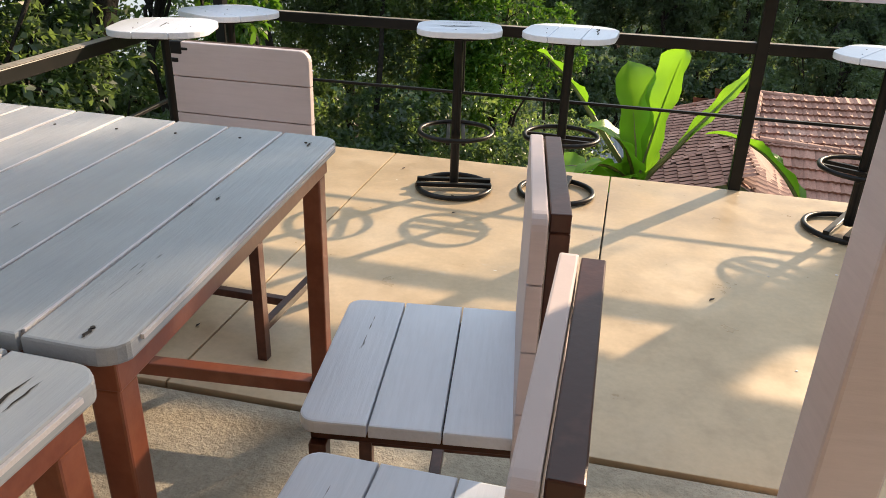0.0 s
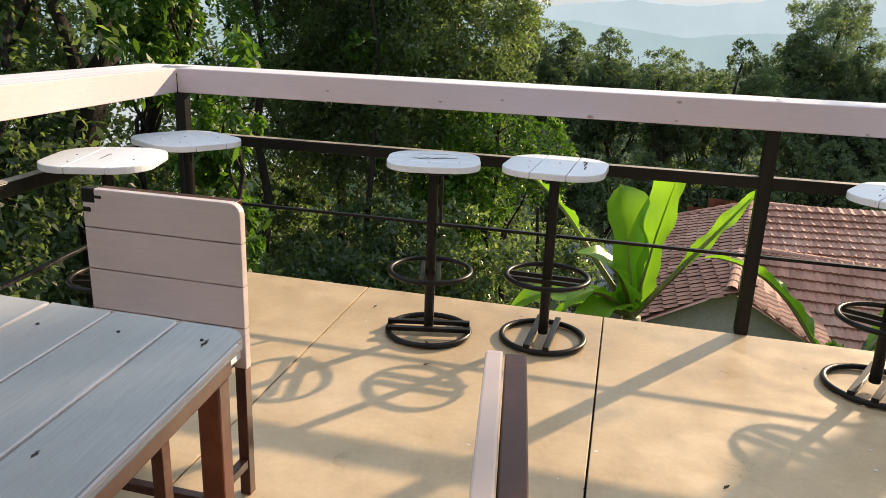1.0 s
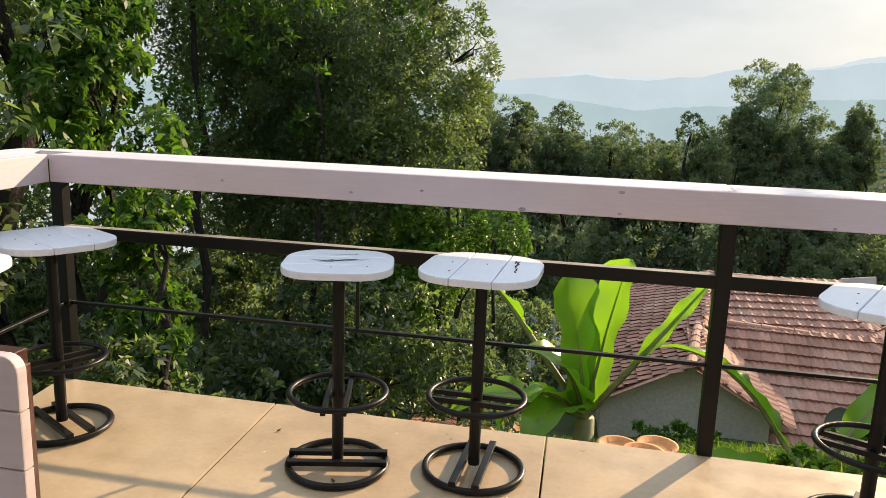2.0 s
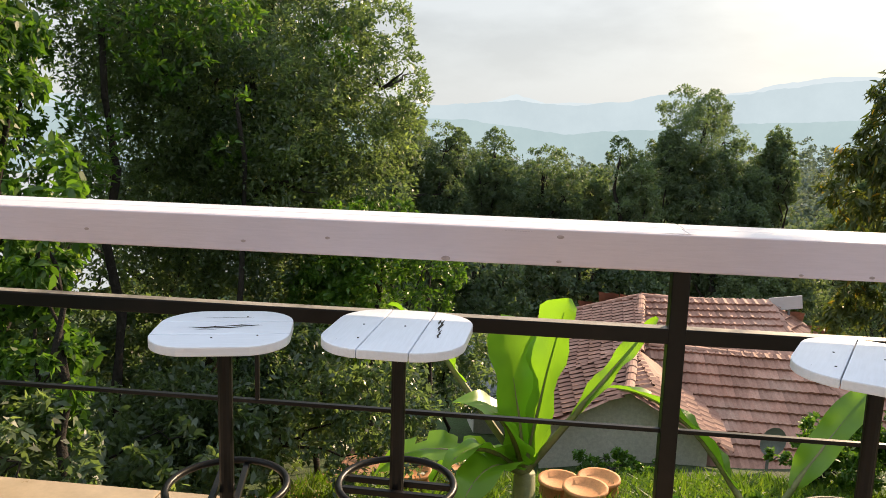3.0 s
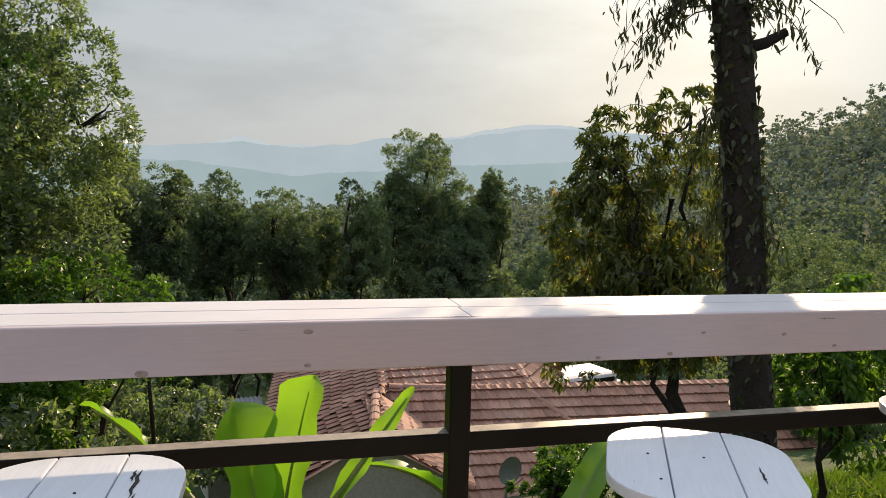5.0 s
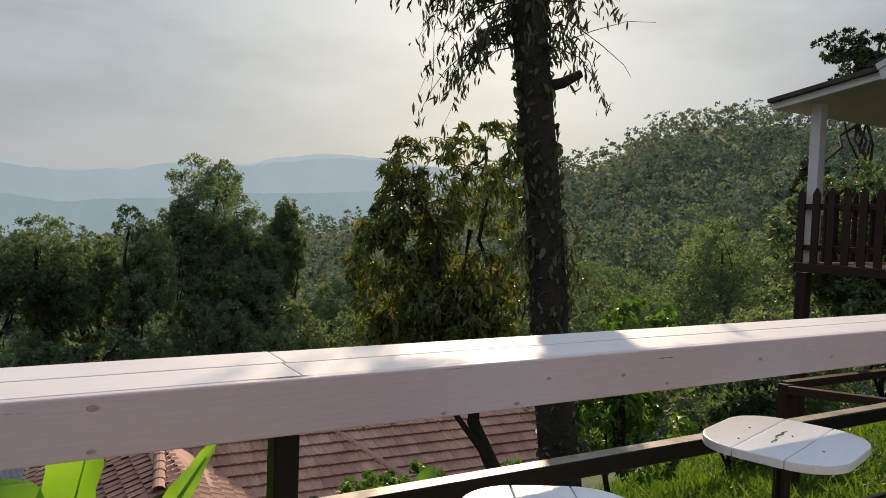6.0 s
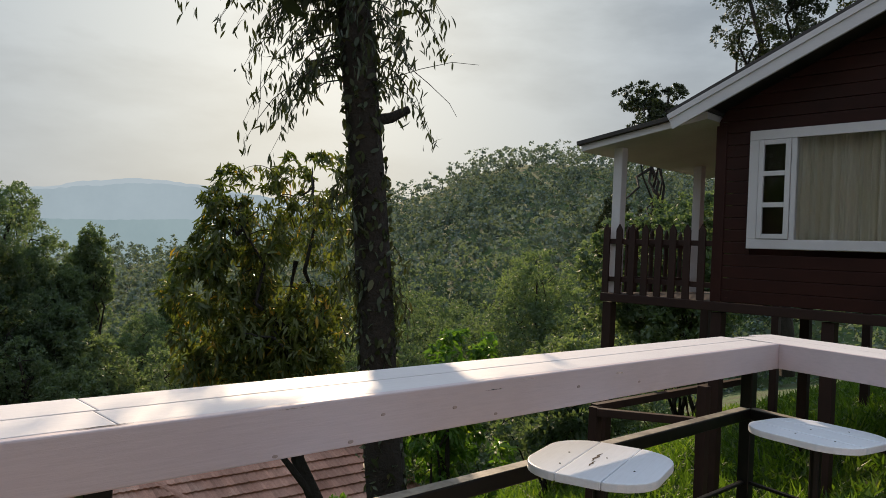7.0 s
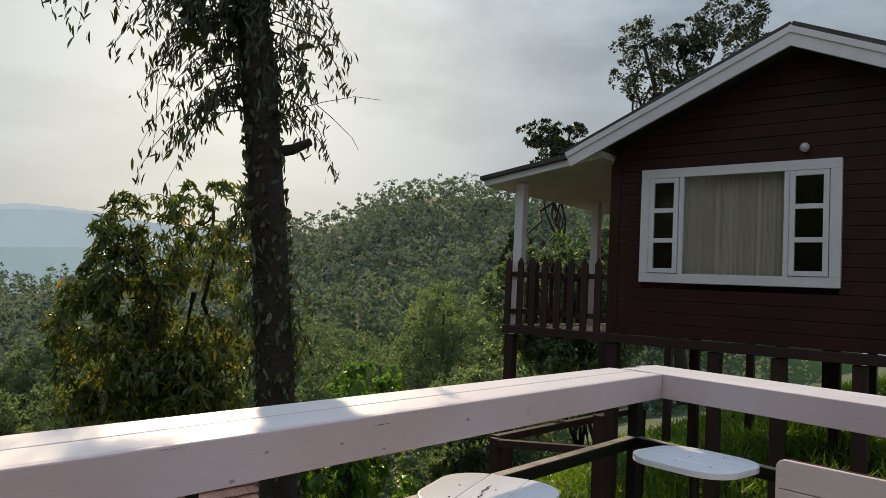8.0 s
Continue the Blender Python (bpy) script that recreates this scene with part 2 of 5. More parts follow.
_b.inputs["Transmission Weight"].default_value, _b.inputs["IOR"].default_value = 1.0, 1.45
LEAF_DARK = leaf_material("dark_glossy_leaf", (0.085, 0.122, 0.085), (0.128, 0.175, 0.118), (0.20, 0.25, 0.12), 0.36, 0.62, 0.8)
# olive leaf with the darkness of backlit foliage put into its colour
LEAF_SHADE = leaf_material("backlit_dark_olive_leaf", (0.03, 0.04, 0.02), (0.05, 0.062, 0.03), (0.09, 0.085, 0.04), 0.5, 0.16, 0.5)
LEAF_BRIGHT = leaf_material("bright_leaf", (0.05, 0.11, 0.018), (0.10, 0.19, 0.03), (0.22, 0.28, 0.05), 0.45, 0.5)
# mid-distance leaf, its base colour greyed and lifted to stand for haze
LEAF_MID = leaf_material("haze_lifted_mid_leaf", (0.10, 0.14, 0.105), (0.135, 0.178, 0.13), (0.165, 0.21, 0.13), 0.6, 0.48, 0.35, 0.25)
LEAF_YELLOW = leaf_material("yellowing_leaf", (0.07, 0.095, 0.03), (0.13, 0.145, 0.045), (0.45, 0.27, 0.05), 0.45, 0.42)
# valley and far-hill leaves: aerial haze put into paler, bluer base colours
LEAF_FAR = leaf_material("haze_tinted_leaf", (0.125, 0.16, 0.16), (0.15, 0.187, 0.182), (0.175, 0.215, 0.195), 0.8, 0.35, 0.1, 0.03)
LEAF_AIR = leaf_material("haze_paled_far_leaf", (0.175, 0.21, 0.215), (0.195, 0.23, 0.235), (0.21, 0.25, 0.245), 0.8, 0.2, 0.1, 0.03)
GRASS = leaf_material("grass_blade", (0.05, 0.10, 0.012), (0.11, 0.18, 0.025), (0.22, 0.26, 0.05), 0.5, 0.5, 0.4, 0.8)
BANANA = leaf_material("banana_leaf", (0.13, 0.26, 0.02), (0.17, 0.32, 0.025), (0.20, 0.35, 0.03), 0.34, 0.52, 0.5, 2.0)
STEMM = two_scale("banana_stem", [(0.3, (0.12, 0.15, 0.04)), (0.7, (0.22, 0.20, 0.08))], 4, 30, 0.6, 0.3, 0.01)
# the three ranges carry their haze in the glow colours, paler with distance
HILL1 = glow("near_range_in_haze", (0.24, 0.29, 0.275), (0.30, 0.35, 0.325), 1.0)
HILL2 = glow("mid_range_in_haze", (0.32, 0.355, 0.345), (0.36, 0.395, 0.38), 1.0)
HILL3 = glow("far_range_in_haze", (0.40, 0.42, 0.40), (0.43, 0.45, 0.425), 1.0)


# ---- building helpers ----
def part(name, bm, mat, parent=None, label="", smooth=False):
    me = bpy.data.meshes.new(name)
    bm.normal_update()
    bm.to_mesh(me)
    bm.free()
    if smooth:
        me.shade_smooth()
    me.materials.append(mat)
    ob = new(name, me)
    if parent:
        ob.parent = parent
    if label:
        ob["label"] = label
    return ob


def thing(name, label, category, x=0, y=0, z=0, rz=0, group="", kind=""):
    ob = new(name)
    ob.matrix_world = pose(x, y, z, 0, 0, rz)
    return tagged(ob, label, category, group, kind)


def block(bm, lo, hi, m=None, bevel=0.0):
    """A cuboid from lo to hi, turned by m, with its edges taken off."""
    lo, hi = Vector(lo), Vector(hi)
    c, s = (lo + hi) / 2, hi - lo
    r = bmesh.ops.create_cube(bm, size=1.0, matrix=(m or Matrix()) @ Matrix.Translation(c) @ Matrix.Diagonal((*s, 1)))
    if bevel:
        es = list({e for v in r["verts"] for e in v.link_edges})
        bmesh.ops.bevel(bm, geom=es, offset=bevel, segments=2, affect="EDGES", profile=0.5)
    return bm


def B(lo, hi, m=None, bevel=0.0):
    return block(bmesh.new(), lo, hi, m, bevel)


def bar(bm, a, b, w, h=None, bevel=0.002):
    """A square bar between two points."""
    a, b = Vector(a), Vector(b)
    d = b - a
    q = d.to_track_quat("Z", "Y" if abs(d.normalized().z) < 0.9 else "X").to_matrix().to_4x4()
    h = h or w
    return block(bm, (-w / 2, -h / 2, 0), (w / 2, h / 2, d.length), Matrix.Translation(a) @ q, bevel)


def rod(bm, a, b, r1, r2=None, seg=10):
    a, b = Vector(a), Vector(b)
    d = b - a
    q = d.to_track_quat("Z", "Y").to_matrix().to_4x4()
    bmesh.ops.create_cone(bm, cap_ends=True, segments=seg, radius1=r1, radius2=r1 if r2 is None else r2, depth=d.length,
                          matrix=Matrix.Translation((a + b) / 2) @ q)
    return bm


def ring(bm, c, radius, tube, n=36, k=8):
    vs = []
    for i in range(n):
        a = 2 * math.pi * i / n
        vs.append([bm.verts.new((c[0] + (radius + tube * math.cos(2 * math.pi * j / k)) * math.cos(a),
                                 c[1] + (radius + tube * math.cos(2 * math.pi * j / k)) * math.sin(a),
                                 c[2] + tube * math.sin(2 * math.pi * j / k))) for j in range(k)])
    for i in range(n):
        for j in range(k):
            p, q = vs[i], vs[(i + 1) % n]
            bm.faces.new((p[j], q[j], q[(j + 1) % k], p[(j + 1) % k]))
    return bm


def plate(outline, z0, z1, bevel=0.004):
    """A board with the outline, counter-clockwise, between two heights."""
    bm = bmesh.new()
    f = bm.faces.new([bm.verts.new((x, y, z0)) for x, y in outline])
    r = bmesh.ops.extrude_face_region(bm, geom=[f])
    bmesh.ops.translate(bm, vec=(0, 0, z1 - z0), verts=[v for v in r["geom"] if isinstance(v, bmesh.types.BMVert)])
    bmesh.ops.recalc_face_normals(bm, faces=bm.faces)
    if bevel:
        es = [e for e in bm.edges if abs(e.verts[0].co.z - e.verts[1].co.z) < 1e-6]
        bmesh.ops.bevel(bm, geom=es, offset=bevel, segments=2, affect="EDGES", profile=0.6)
    return bm


def rounded(x0, y0, x1, y1, r, n=6):
    """A rounded rectangle's outline; r: the four radii from the lower left one on, counter-clockwise."""
    r = r if isinstance(r, tuple) else (r,) * 4
    pts = []
    for (cx, cy, a0), q in zip(((x0, y0, 180), (x1, y0, 270), (x1, y1, 0), (x0, y1, 90)), r):
        sx, sy = (1 if cx == x0 else -1), (1 if cy == y0 else -1)
        if q < 1e-4:
            pts.append((cx, cy))
            continue
        for i in range(n + 1):
            a = radians(a0 + 90 * i / n)
            pts.append((cx + sx * q + q * math.cos(a), cy + sy * q + q * math.sin(a)))
    return pts


def strip(outline, x0, x1):
    """The part of a convex outline between two x."""
    def clip(p, keep, at):
        out = []
        for i, a in enumerate(p):
            b = p[(i + 1) % len(p)]
            if keep(a):
                out.append(a)
            if keep(a) != keep(b):
                t = (at - a[0]) / (b[0] - a[0])
                out.append((at, a[1] + t * (b[1] - a[1])))
        return out
    return clip(clip(outline, lambda q: q[0] >= x0, x0), lambda q: q[0] <= x1, x1)


def mesh_object(name, verts, faces, mat, parent=None, label="", kind="", smooth=False):
    me = bpy.data.meshes.new(name)
    me.from_pydata(verts, [], faces)
    if smooth:
        me.shade_smooth()
    me.materials.append(mat)
    ob = new(name, me)
    if parent:
        ob.parent = parent
    return tagged(ob, label, "", "", kind)


rng = np.random.default_rng(7)


def leaf_mesh(name, centres, size, aspect, mat, parent=None, droop=0.0, spread=0.35, kind="", outward=None, label=""):
    """Leaves at the centres, each a folded blade; small crowns get rounder leaves."""
    n = len(centres)
    d = rng.normal(size=(n, 3))
    if outward is not None:
        d = d * 0.7 + outward
    d[:, 2] -= droop
    d /= np.linalg.norm(d, axis=1)[:, None] + 1e-9
    up = rng.normal(size=(n, 3)) * 0.7 + np.array([0, 0, 1.0])
    side = np.cross(d, up)
    side /= np.linalg.norm(side, axis=1)[:, None] + 1e-9
    nor = np.cross(side, d)
    s = size * (1 + spread * rng.uniform(-1, 1, size=(n, 1)))
    base, tip = centres - d * s * 0.5, centres + d * s * 0.5 - nor * s * 0.10
    left = centres + side * s * aspect * 0.5 + nor * s * 0.07
    right = centres - side * s * aspect * 0.5 + nor * s * 0.07
    k = 4
    ring_pts = [base, left, tip, right]
    if n < 9000:
        k = 6
        w, lift = side * s * aspect * 0.5, nor * s * 0.06
        ring_pts = [base, centres - d * s * 0.2 + w * 0.85 + lift, centres + d * s * 0.18 + w * 0.8 + lift * 0.6, tip, centres + d * s * 0.18 - w * 0.8 + lift * 0.6, centres - d * s * 0.2 - w * 0.85 + lift]
    v = np.stack(ring_pts, axis=1).reshape(-1, 3)
    me = bpy.data.meshes.new(name)
    me.vertices.add(k * n)
    me.vertices.foreach_set("co", v.astype(np.float32).ravel())
    me.loops.add(k * n)
    me.loops.foreach_set("vertex_index", np.arange(k * n, dtype=np.int32))
    me.polygons.add(n)
    me.polygons.foreach_set("loop_start", np.arange(0, k * n, k, dtype=np.int32))
    me.update(calc_edges=True)
    me.materials.append(mat)
    ob = new(name, me)
    if parent:
        ob.parent = parent
    return tagged(ob, label, "", "", kind)


def cloud(lobes, n, clump=0.3, shell=0.6, per=40):
    """Leaf places on small billows over ellipsoid lobes (x, y, z, rx, ry, rz); and the way out of each."""
    lobes = np.array(lobes, float)
    w = lobes[:, 3] * lobes[:, 4] + lobes[:, 3] * lobes[:, 5]
    k = max(1, n // per)
    pick = rng.choice(len(lobes), size=k, p=w / w.sum())
    u = rng.normal(size=(k, 3))
    u /= np.linalg.norm(u, axis=1)[:, None]
    r = shell + (1 - shell) * rng.uniform(0, 1, size=(k, 1)) ** 0.5
    c = lobes[pick, :3] + u * r * lobes[pick, 3:]
    size = clump * lobes[pick, 3:].mean(axis=1)[:, None] * rng.uniform(0.6, 1.3, size=(k, 1))
    v = rng.normal(size=(k * per, 3)) + 0.9 * np.repeat(u, per, axis=0) + np.array([0, 0, 0.45])
    v /= np.linalg.norm(v, axis=1)[:, None]
    p = np.repeat(c, per, axis=0) + v * np.repeat(size, per, axis=0) * rng.uniform(0.55, 1.08, size=(k * per, 1))
    return p, v


def limb(bm, pts, r0, r1, seg=8):
    """A tapered, bent limb through the points."""
    rings = []
    for i, p in enumerate(pts):
        p = Vector(p)
        d = (Vector(pts[min(i + 1, len(pts) - 1)]) - Vector(pts[max(i - 1, 0)])).normalized()
        q = d.to_track_quat("Z", "Y").to_matrix()
        r = r0 + (r1 - r0) * i / (len(pts) - 1)
        rings.append([bm.verts.new(p + q @ Vector((r * math.cos(2 * math.pi * j / seg) * (1 + 0.12 * random.uniform(-1, 1)),
                                                   r * math.sin(2 * math.pi * j / seg) * (1 + 0.12 * random.uniform(-1, 1)), 0))) for j in range(seg)])
    for a, b in zip(rings, rings[1:]):
        for j in range(seg):
            bm.faces.new((a[j], a[(j + 1) % seg], b[(j + 1) % seg], b[j]))
    bm.faces.new(rings[-1])
    return bm


def wander(a, b, n=6, jit=0.06):
    a, b = Vector(a), Vector(b)
    d = (b - a).length
    return [a.lerp(b, i / n) + (Vector((random.uniform(-1, 1), random.uniform(-1, 1), random.uniform(-0.4, 0.4))) * jit * d if 0 < i < n else Vector()) for i in range(n + 1)]


def polar(bearing, dist, z):
    return (-0.4 + dist * math.sin(radians(bearing)), 2.5 + dist * math.cos(radians(bearing)), z)


def ground_z(x, y):
    s = max(0.0, y - 5.0)
    z = -1.5 - 0.34 * min(s, 16) - 0.22 * max(0.0, min(s - 16, 70))
    z += 0.11 * max(-6.0, min(x, 14.0)) * max(0.0, 1 - s / 30)
    z += 0.25 * noise.noise(Vector((x * 0.3, y * 0.3, 0)))
    return z + 0.35 * max(0.0, min(1.0, (3.0 - y) / 4)) * 1.5


def tree(name, label, base, lobes, leaves, leaf, aspect, mat, trunk_r, limbs=6, droop=0.2, clump=0.3, top=None, shell=0.6, per=40, category="tree"):
    """A tree: a tapered trunk with limbs into its lobes, and a crown of single leaves."""
    t = thing(name, label, category)
    bm = bmesh.new()
    lo = sorted(lobes, key=lambda q: q[2])
    head = top or (lo[-1][0], lo[-1][1], lo[-1][2])
    stem = wander(base, head, 8, 0.03)
    limb(bm, stem, trunk_r, trunk_r * 0.25, 10)
    for q in random.sample(lobes, min(limbs, len(lobes))):
        s = stem[random.randint(3, 6)]
        limb(bm, wander(s, (q[0], q[1], q[2] + 0.2 * q[5]), 5, 0.07), trunk_r * 0.42, trunk_r * 0.08, 6)
        for _ in range(3):
            e = Vector(q[:3]) + Vector([random.uniform(-0.8, 0.8) * r for r in q[3:]])
            limb(bm, wander(q[:3], e, 4, 0.08), trunk_r * 0.16, trunk_r * 0.04, 5)
    part("trunk", bm, BARK, t, smooth=True)
    p, u = cloud(lobes, leaves, clump, shell, per)
    leaf_mesh("crown", p, leaf, aspect, mat, t, droop, outward=u)
    return t


def lobes_in(c, r, n, size=(0.35, 0.55), seed=1):
    """Lobes spread through one large ellipsoid."""
    g = np.random.default_rng(seed)
    out = []
    for _ in range(n):
        u = g.normal(size=3)
        u *= (g.uniform(0.35, 0.85)) / np.linalg.norm(u)
        s = g.uniform(*size)
        out.append((c[0] + u[0] * r[0], c[1] + u[1] * r[1], c[2] + u[2] * r[2], r[0] * s, r[1] * s, r[2] * s))
    return out


# ---- ground and terrace ----
xs = np.concatenate([np.linspace(-60, -12, 20), np.linspace(-11, 16, 55), np.linspace(18, 90, 24)])
ys = np.concatenate([np.linspace(-30, 0, 12), np.linspace(0.6, 30, 60), np.linspace(32, 110, 30)])
gv = [(float(x), float(y), ground_z(float(x), float(y))) for y in ys for x in xs]
gv = [(x, y, min(z, -0.55) if -3.4 < x < 3.4 and y < 4.7 else z) for x, y, z in gv]
nx = len(xs)
gf = [(j * nx + i, j * nx + i + 1, (j + 1) * nx + i + 1, (j + 1) * nx + i) for j in range(len(ys) - 1) for i in range(nx - 1)]
mesh_object("ground", gv, gf, SOIL, label="sloping hillside of dark soil and low grass", kind="structure", smooth=True)
pv, pf = [], []
for i in range(15):
    y = 7.0 + i * 0.8
    cx = -3.2 - 0.06 * (y - 7) + 0.3 * math.sin(y * 0.5)
    for s in (-0.55, 0.55):
        pv.append((cx + s, y, ground_z(cx + s, y) + 0.06))
    if i:
        pf.append((2 * i - 2, 2 * i - 1, 2 * i + 1, 2 * i))
mesh_object("footpath", pv, pf, PATHM, label="narrow path of red earth on the slope", kind="structure")

# the terrace: three poured bays of ochre cement with open joints, and an older rough floor behind a groove
terrace = thing("floor", "ochre cement terrace floor with straight joints", "floor", kind="structure")
EDGE, LEFT = 4.39, -2.80


def right_x(y):
    return 3.04 - 0.25 * (4.4 - y)


def left_x(y):
    return LEFT + 0.137 * (4.4 - y)


def groove_y(x):
    return 2.175 + 0.03 * x


J1, J2 = ((-1.746, EDGE), (-1.671, 2.13)), ((-0.583, EDGE), (-0.545, 2.16))
for (fa, na), (fb, nb) in ((((LEFT, EDGE), (left_x(2.1), groove_y(-2.5))), J1), (J1, J2), (J2, ((right_x(EDGE), EDGE), (right_x(2.2), groove_y(2.5))))):
    h = 0.0032
    part("bay", plate([(na[0] + h, na[1]), (nb[0] - h, nb[1]), (fb[0] - h, fb[1]), (fa[0] + h, fa[1])], -0.12, 0.0, 0.003), FLOOR, terrace)
part("bay", plate([(left_x(-3.0), -3.0), (right_x(-3.0), -3.0), (right_x(2.2), groove_y(2.5) - 0.012), (left_x(2.1), groove_y(-2.5) - 0.012)], -0.12, -0.008, 0.004), ROUGHC, terrace, "rough worn concrete")
tagged(part("slab", plate([(left_x(-3.0) + 0.01, -3.0), (right_x(-3.0) - 0.02, -3.0), (right_x(4.37) - 0.02, 4.37), (LEFT + 0.02, 4.37)], -0.34, -0.125, 0), ROUGHC), "concrete slab under the terrace", "slab", "", "structure")
for cx, cy in ((-2.5, 4.1), (0.0, 4.1), (1.0, 4.1), (-2.0, 0.5), (0.9, 0.5)):
    tagged(part("slab_column", B((cx - 0.12, cy - 0.12, -3.2), (cx + 0.12, cy + 0.12, -0.34)), ROUGHC), "concrete column under the terrace", "column", "", "structure")
# an unseen plain wall closes the terrace behind
tagged(part("wall_south", B((LEFT, -3.2, -0.3), (2.2, -3.0, 2.7), None, 0.01), PLASTER), "unseen plain plastered wall behind the terrace", "wall", "", "structure")
# unseen roof, added to keep sky light off the counter and tables
tagged(part("ceiling", B((LEFT, -3.2, 2.6), (2.2, 1.9, 2.72), None, 0.01), PINKW), "unseen painted roof added over the rear of the terrace", "ceiling", "", "structure")

# ---- railing with its counter ----
TOP, UNDER, INNER = 1.033, 0.921, 4.252
rail = thing("terrace_railing", "black square-tube railing along the terrace edge", "railing", kind="structure")
SIDE, SIDE_L = Vector((-0.242, -0.970, 0)), Vector((0.136, -0.991, 0))
cornerR, cornerL = Vector((2.985, 4.41, 0)), Vector((-2.76, 4.41, 0))


def rail_run(a, b, posts):
    a, b = Vector(a), Vector(b)
    d = (b - a).normalized()
    for p in posts:
        q = a + d * p
        part("post", bar(bmesh.new(), (q.x, q.y, 0), (q.x, q.y, UNDER), 0.056, None, 0.004), BLACK, rail)
    part("middle_rail", bar(bmesh.new(), a + Vector((0, 0, 0.685)), b + Vector((0, 0, 0.685)), 0.05, 0.05, 0.004), BLACK, rail)
    n = Vector((-d.y, d.x, 0)) * 0.022
    o = [a - n, b - n, b + n, a + n]
    # thin plate in a pale, mottled tone over the rail's top face
    part("rail_top", plate([(q.x, q.y) for q in o], 0.7102, 0.7116, 0), RAIL_PALE, rail, "pale mottled top of the rail")
    part("lower_rail", bar(bmesh.new(), a + Vector((0, 0, 0.36)), b + Vector((0, 0, 0.36)), 0.02, 0.014, 0.002), BLACK, rail)


rail_run(cornerL, cornerR, (0.0, 2.78, 5.745))
rail_run(cornerL, cornerL + SIDE_L * 7.2, (2.6, 5.2, 7.2))
rail_run(cornerR, cornerR + SIDE * 6.5, (2.5, 5.0))
part("upright_rod", bar(bmesh.new(), (-1.389, 4.41, 0.36), (-1.389, 4.41, 0.67), 0.014), BLACK, rail)

counter = thing("bar_counter", "white painted plank counter on top of the railing", "counter", kind="structure")


def arm(a, d, nrm, planks, m_dir):
    """One side of the counter from a along d; the planks lie side by side along nrm."""
    d, nrm = Vector(d).normalized(), Vector(nrm).normalized()
    lo = 0.0
    for w, s0, s1 in planks:
        pts = [a + d * s0 + nrm * lo, a + d * s1 + nrm * lo, a + d * s1 + nrm * (lo + w), a + d * s0 + nrm * (lo + w)]
        o = [(p.x, p.y) for p in pts]
        if (pts[1] - pts[0]).cross(pts[2] - pts[1]).z < 0:
            o.reverse()
        part("plank", plate(o, TOP - 0.034, TOP + random.uniform(-0.001, 0.0015), 0.003), m_dir, counter)
        lo += w + 0.007


a0 = Vector((-2.675, INNER + 0.024, 0))
arm(a0, (1, 0, 0), (0, 1, 0), [(0.132, -0.0, 2.685), (0.132, -0.183, 2.695)], WHITE)
arm(a0, (1, 0, 0), (0, 1, 0), [(0.132, 2.689, 5.60), (0.132, 2.699, 5.635)], WHITE)
part("apron", B((-2.6755, INNER - 0.002, UNDER), (2.9195, INNER + 0.022, TOP + 0.001), None, 0.004), APRON, counter)
part("apron", B((-2.70, INNER + 0.265, UNDER + 0.02), (2.97, INNER + 0.287, TOP - 0.036), None, 0.003), APRON, counter)
# left arm, which runs in at a slant
lx = pose(-2.677, INNER, 0, 0, 0, 7.8)
for k, (w0, w1) in enumerate(((-0.157, -0.026), (-0.294, -0.163))):
    part("plank", B((w0, -7.0, TOP - 0.034), (w1, 0.29 if k else 0.03, TOP - 0.0005), lx, 0.003), WHITE_Y, counter)
part("apron", B((-0.024, -7.0, UNDER), (0.0, -0.003, TOP + 0.001), lx, 0.003), APRON_Y, counter)
# right arm, which runs in at a slant
rx = pose(2.92, INNER, 0, 0, 0, -14.0)
for k, (w0, w1) in enumerate(((0.027, 0.202), (0.208, 0.384))):
    part("plank", B((w0, -6.2, TOP - 0.034), (w1, 0.325 if k else 0.27, TOP - 0.0005), rx, 0.003), WHITE_Y, counter)
part("apron", B((0.0, -6.2, UNDER), (0.024, 0.016, TOP + 0.001), rx, 0.003), APRON_Y, counter)


# ---- bar stools ----
def bar_stool(label):
    s = thing("bar_stool", label, "bar stool", group="stools along the counter")
    seat = part("seat", rod(bmesh.new(), (0, 0, 0.712), (0, 0, 0.731), 0.13, None, 20), BLACK, s)
    o = rounded(-0.2, -0.222, 0.2, 0.222, 0.14, 8)
    for x0, x1 in ((-0.25, -0.0705), (-0.0675, 0.0675), (0.0705, 0.25)):
        part("plank", plate(strip(o, x0, x1), 0.732, 0.758, 0.004), SEATW, seat, "worn white painted plank")
    part("pole", rod(bmesh.new(), (0, 0, 0.03), (0, 0, 0.714), 0.021, None, 14), BLACK, s, smooth=False)
    fr = part("foot_ring", ring(bmesh.new(), (0, 0, 0.285), 0.17, 0.011), BLACK, s, smooth=True)
    for x in (-0.035, 0.035):
        part("bar", bar(bmesh.new(), (-0.165, x, 0.272), (0.165, x, 0.272), 0.018), BLACK, fr)
    br = part("base_ring", ring(bmesh.new(), (0, 0, 0.014), 0.175, 0.013), BLACK, s, smooth=True)
    for x in (-0.04, 0.04):
        part("bar", B((x - 0.013, -0.178, 0.024), (x + 0.013, 0.178, 0.042), None, 0.002), BLACK, br)
    return s


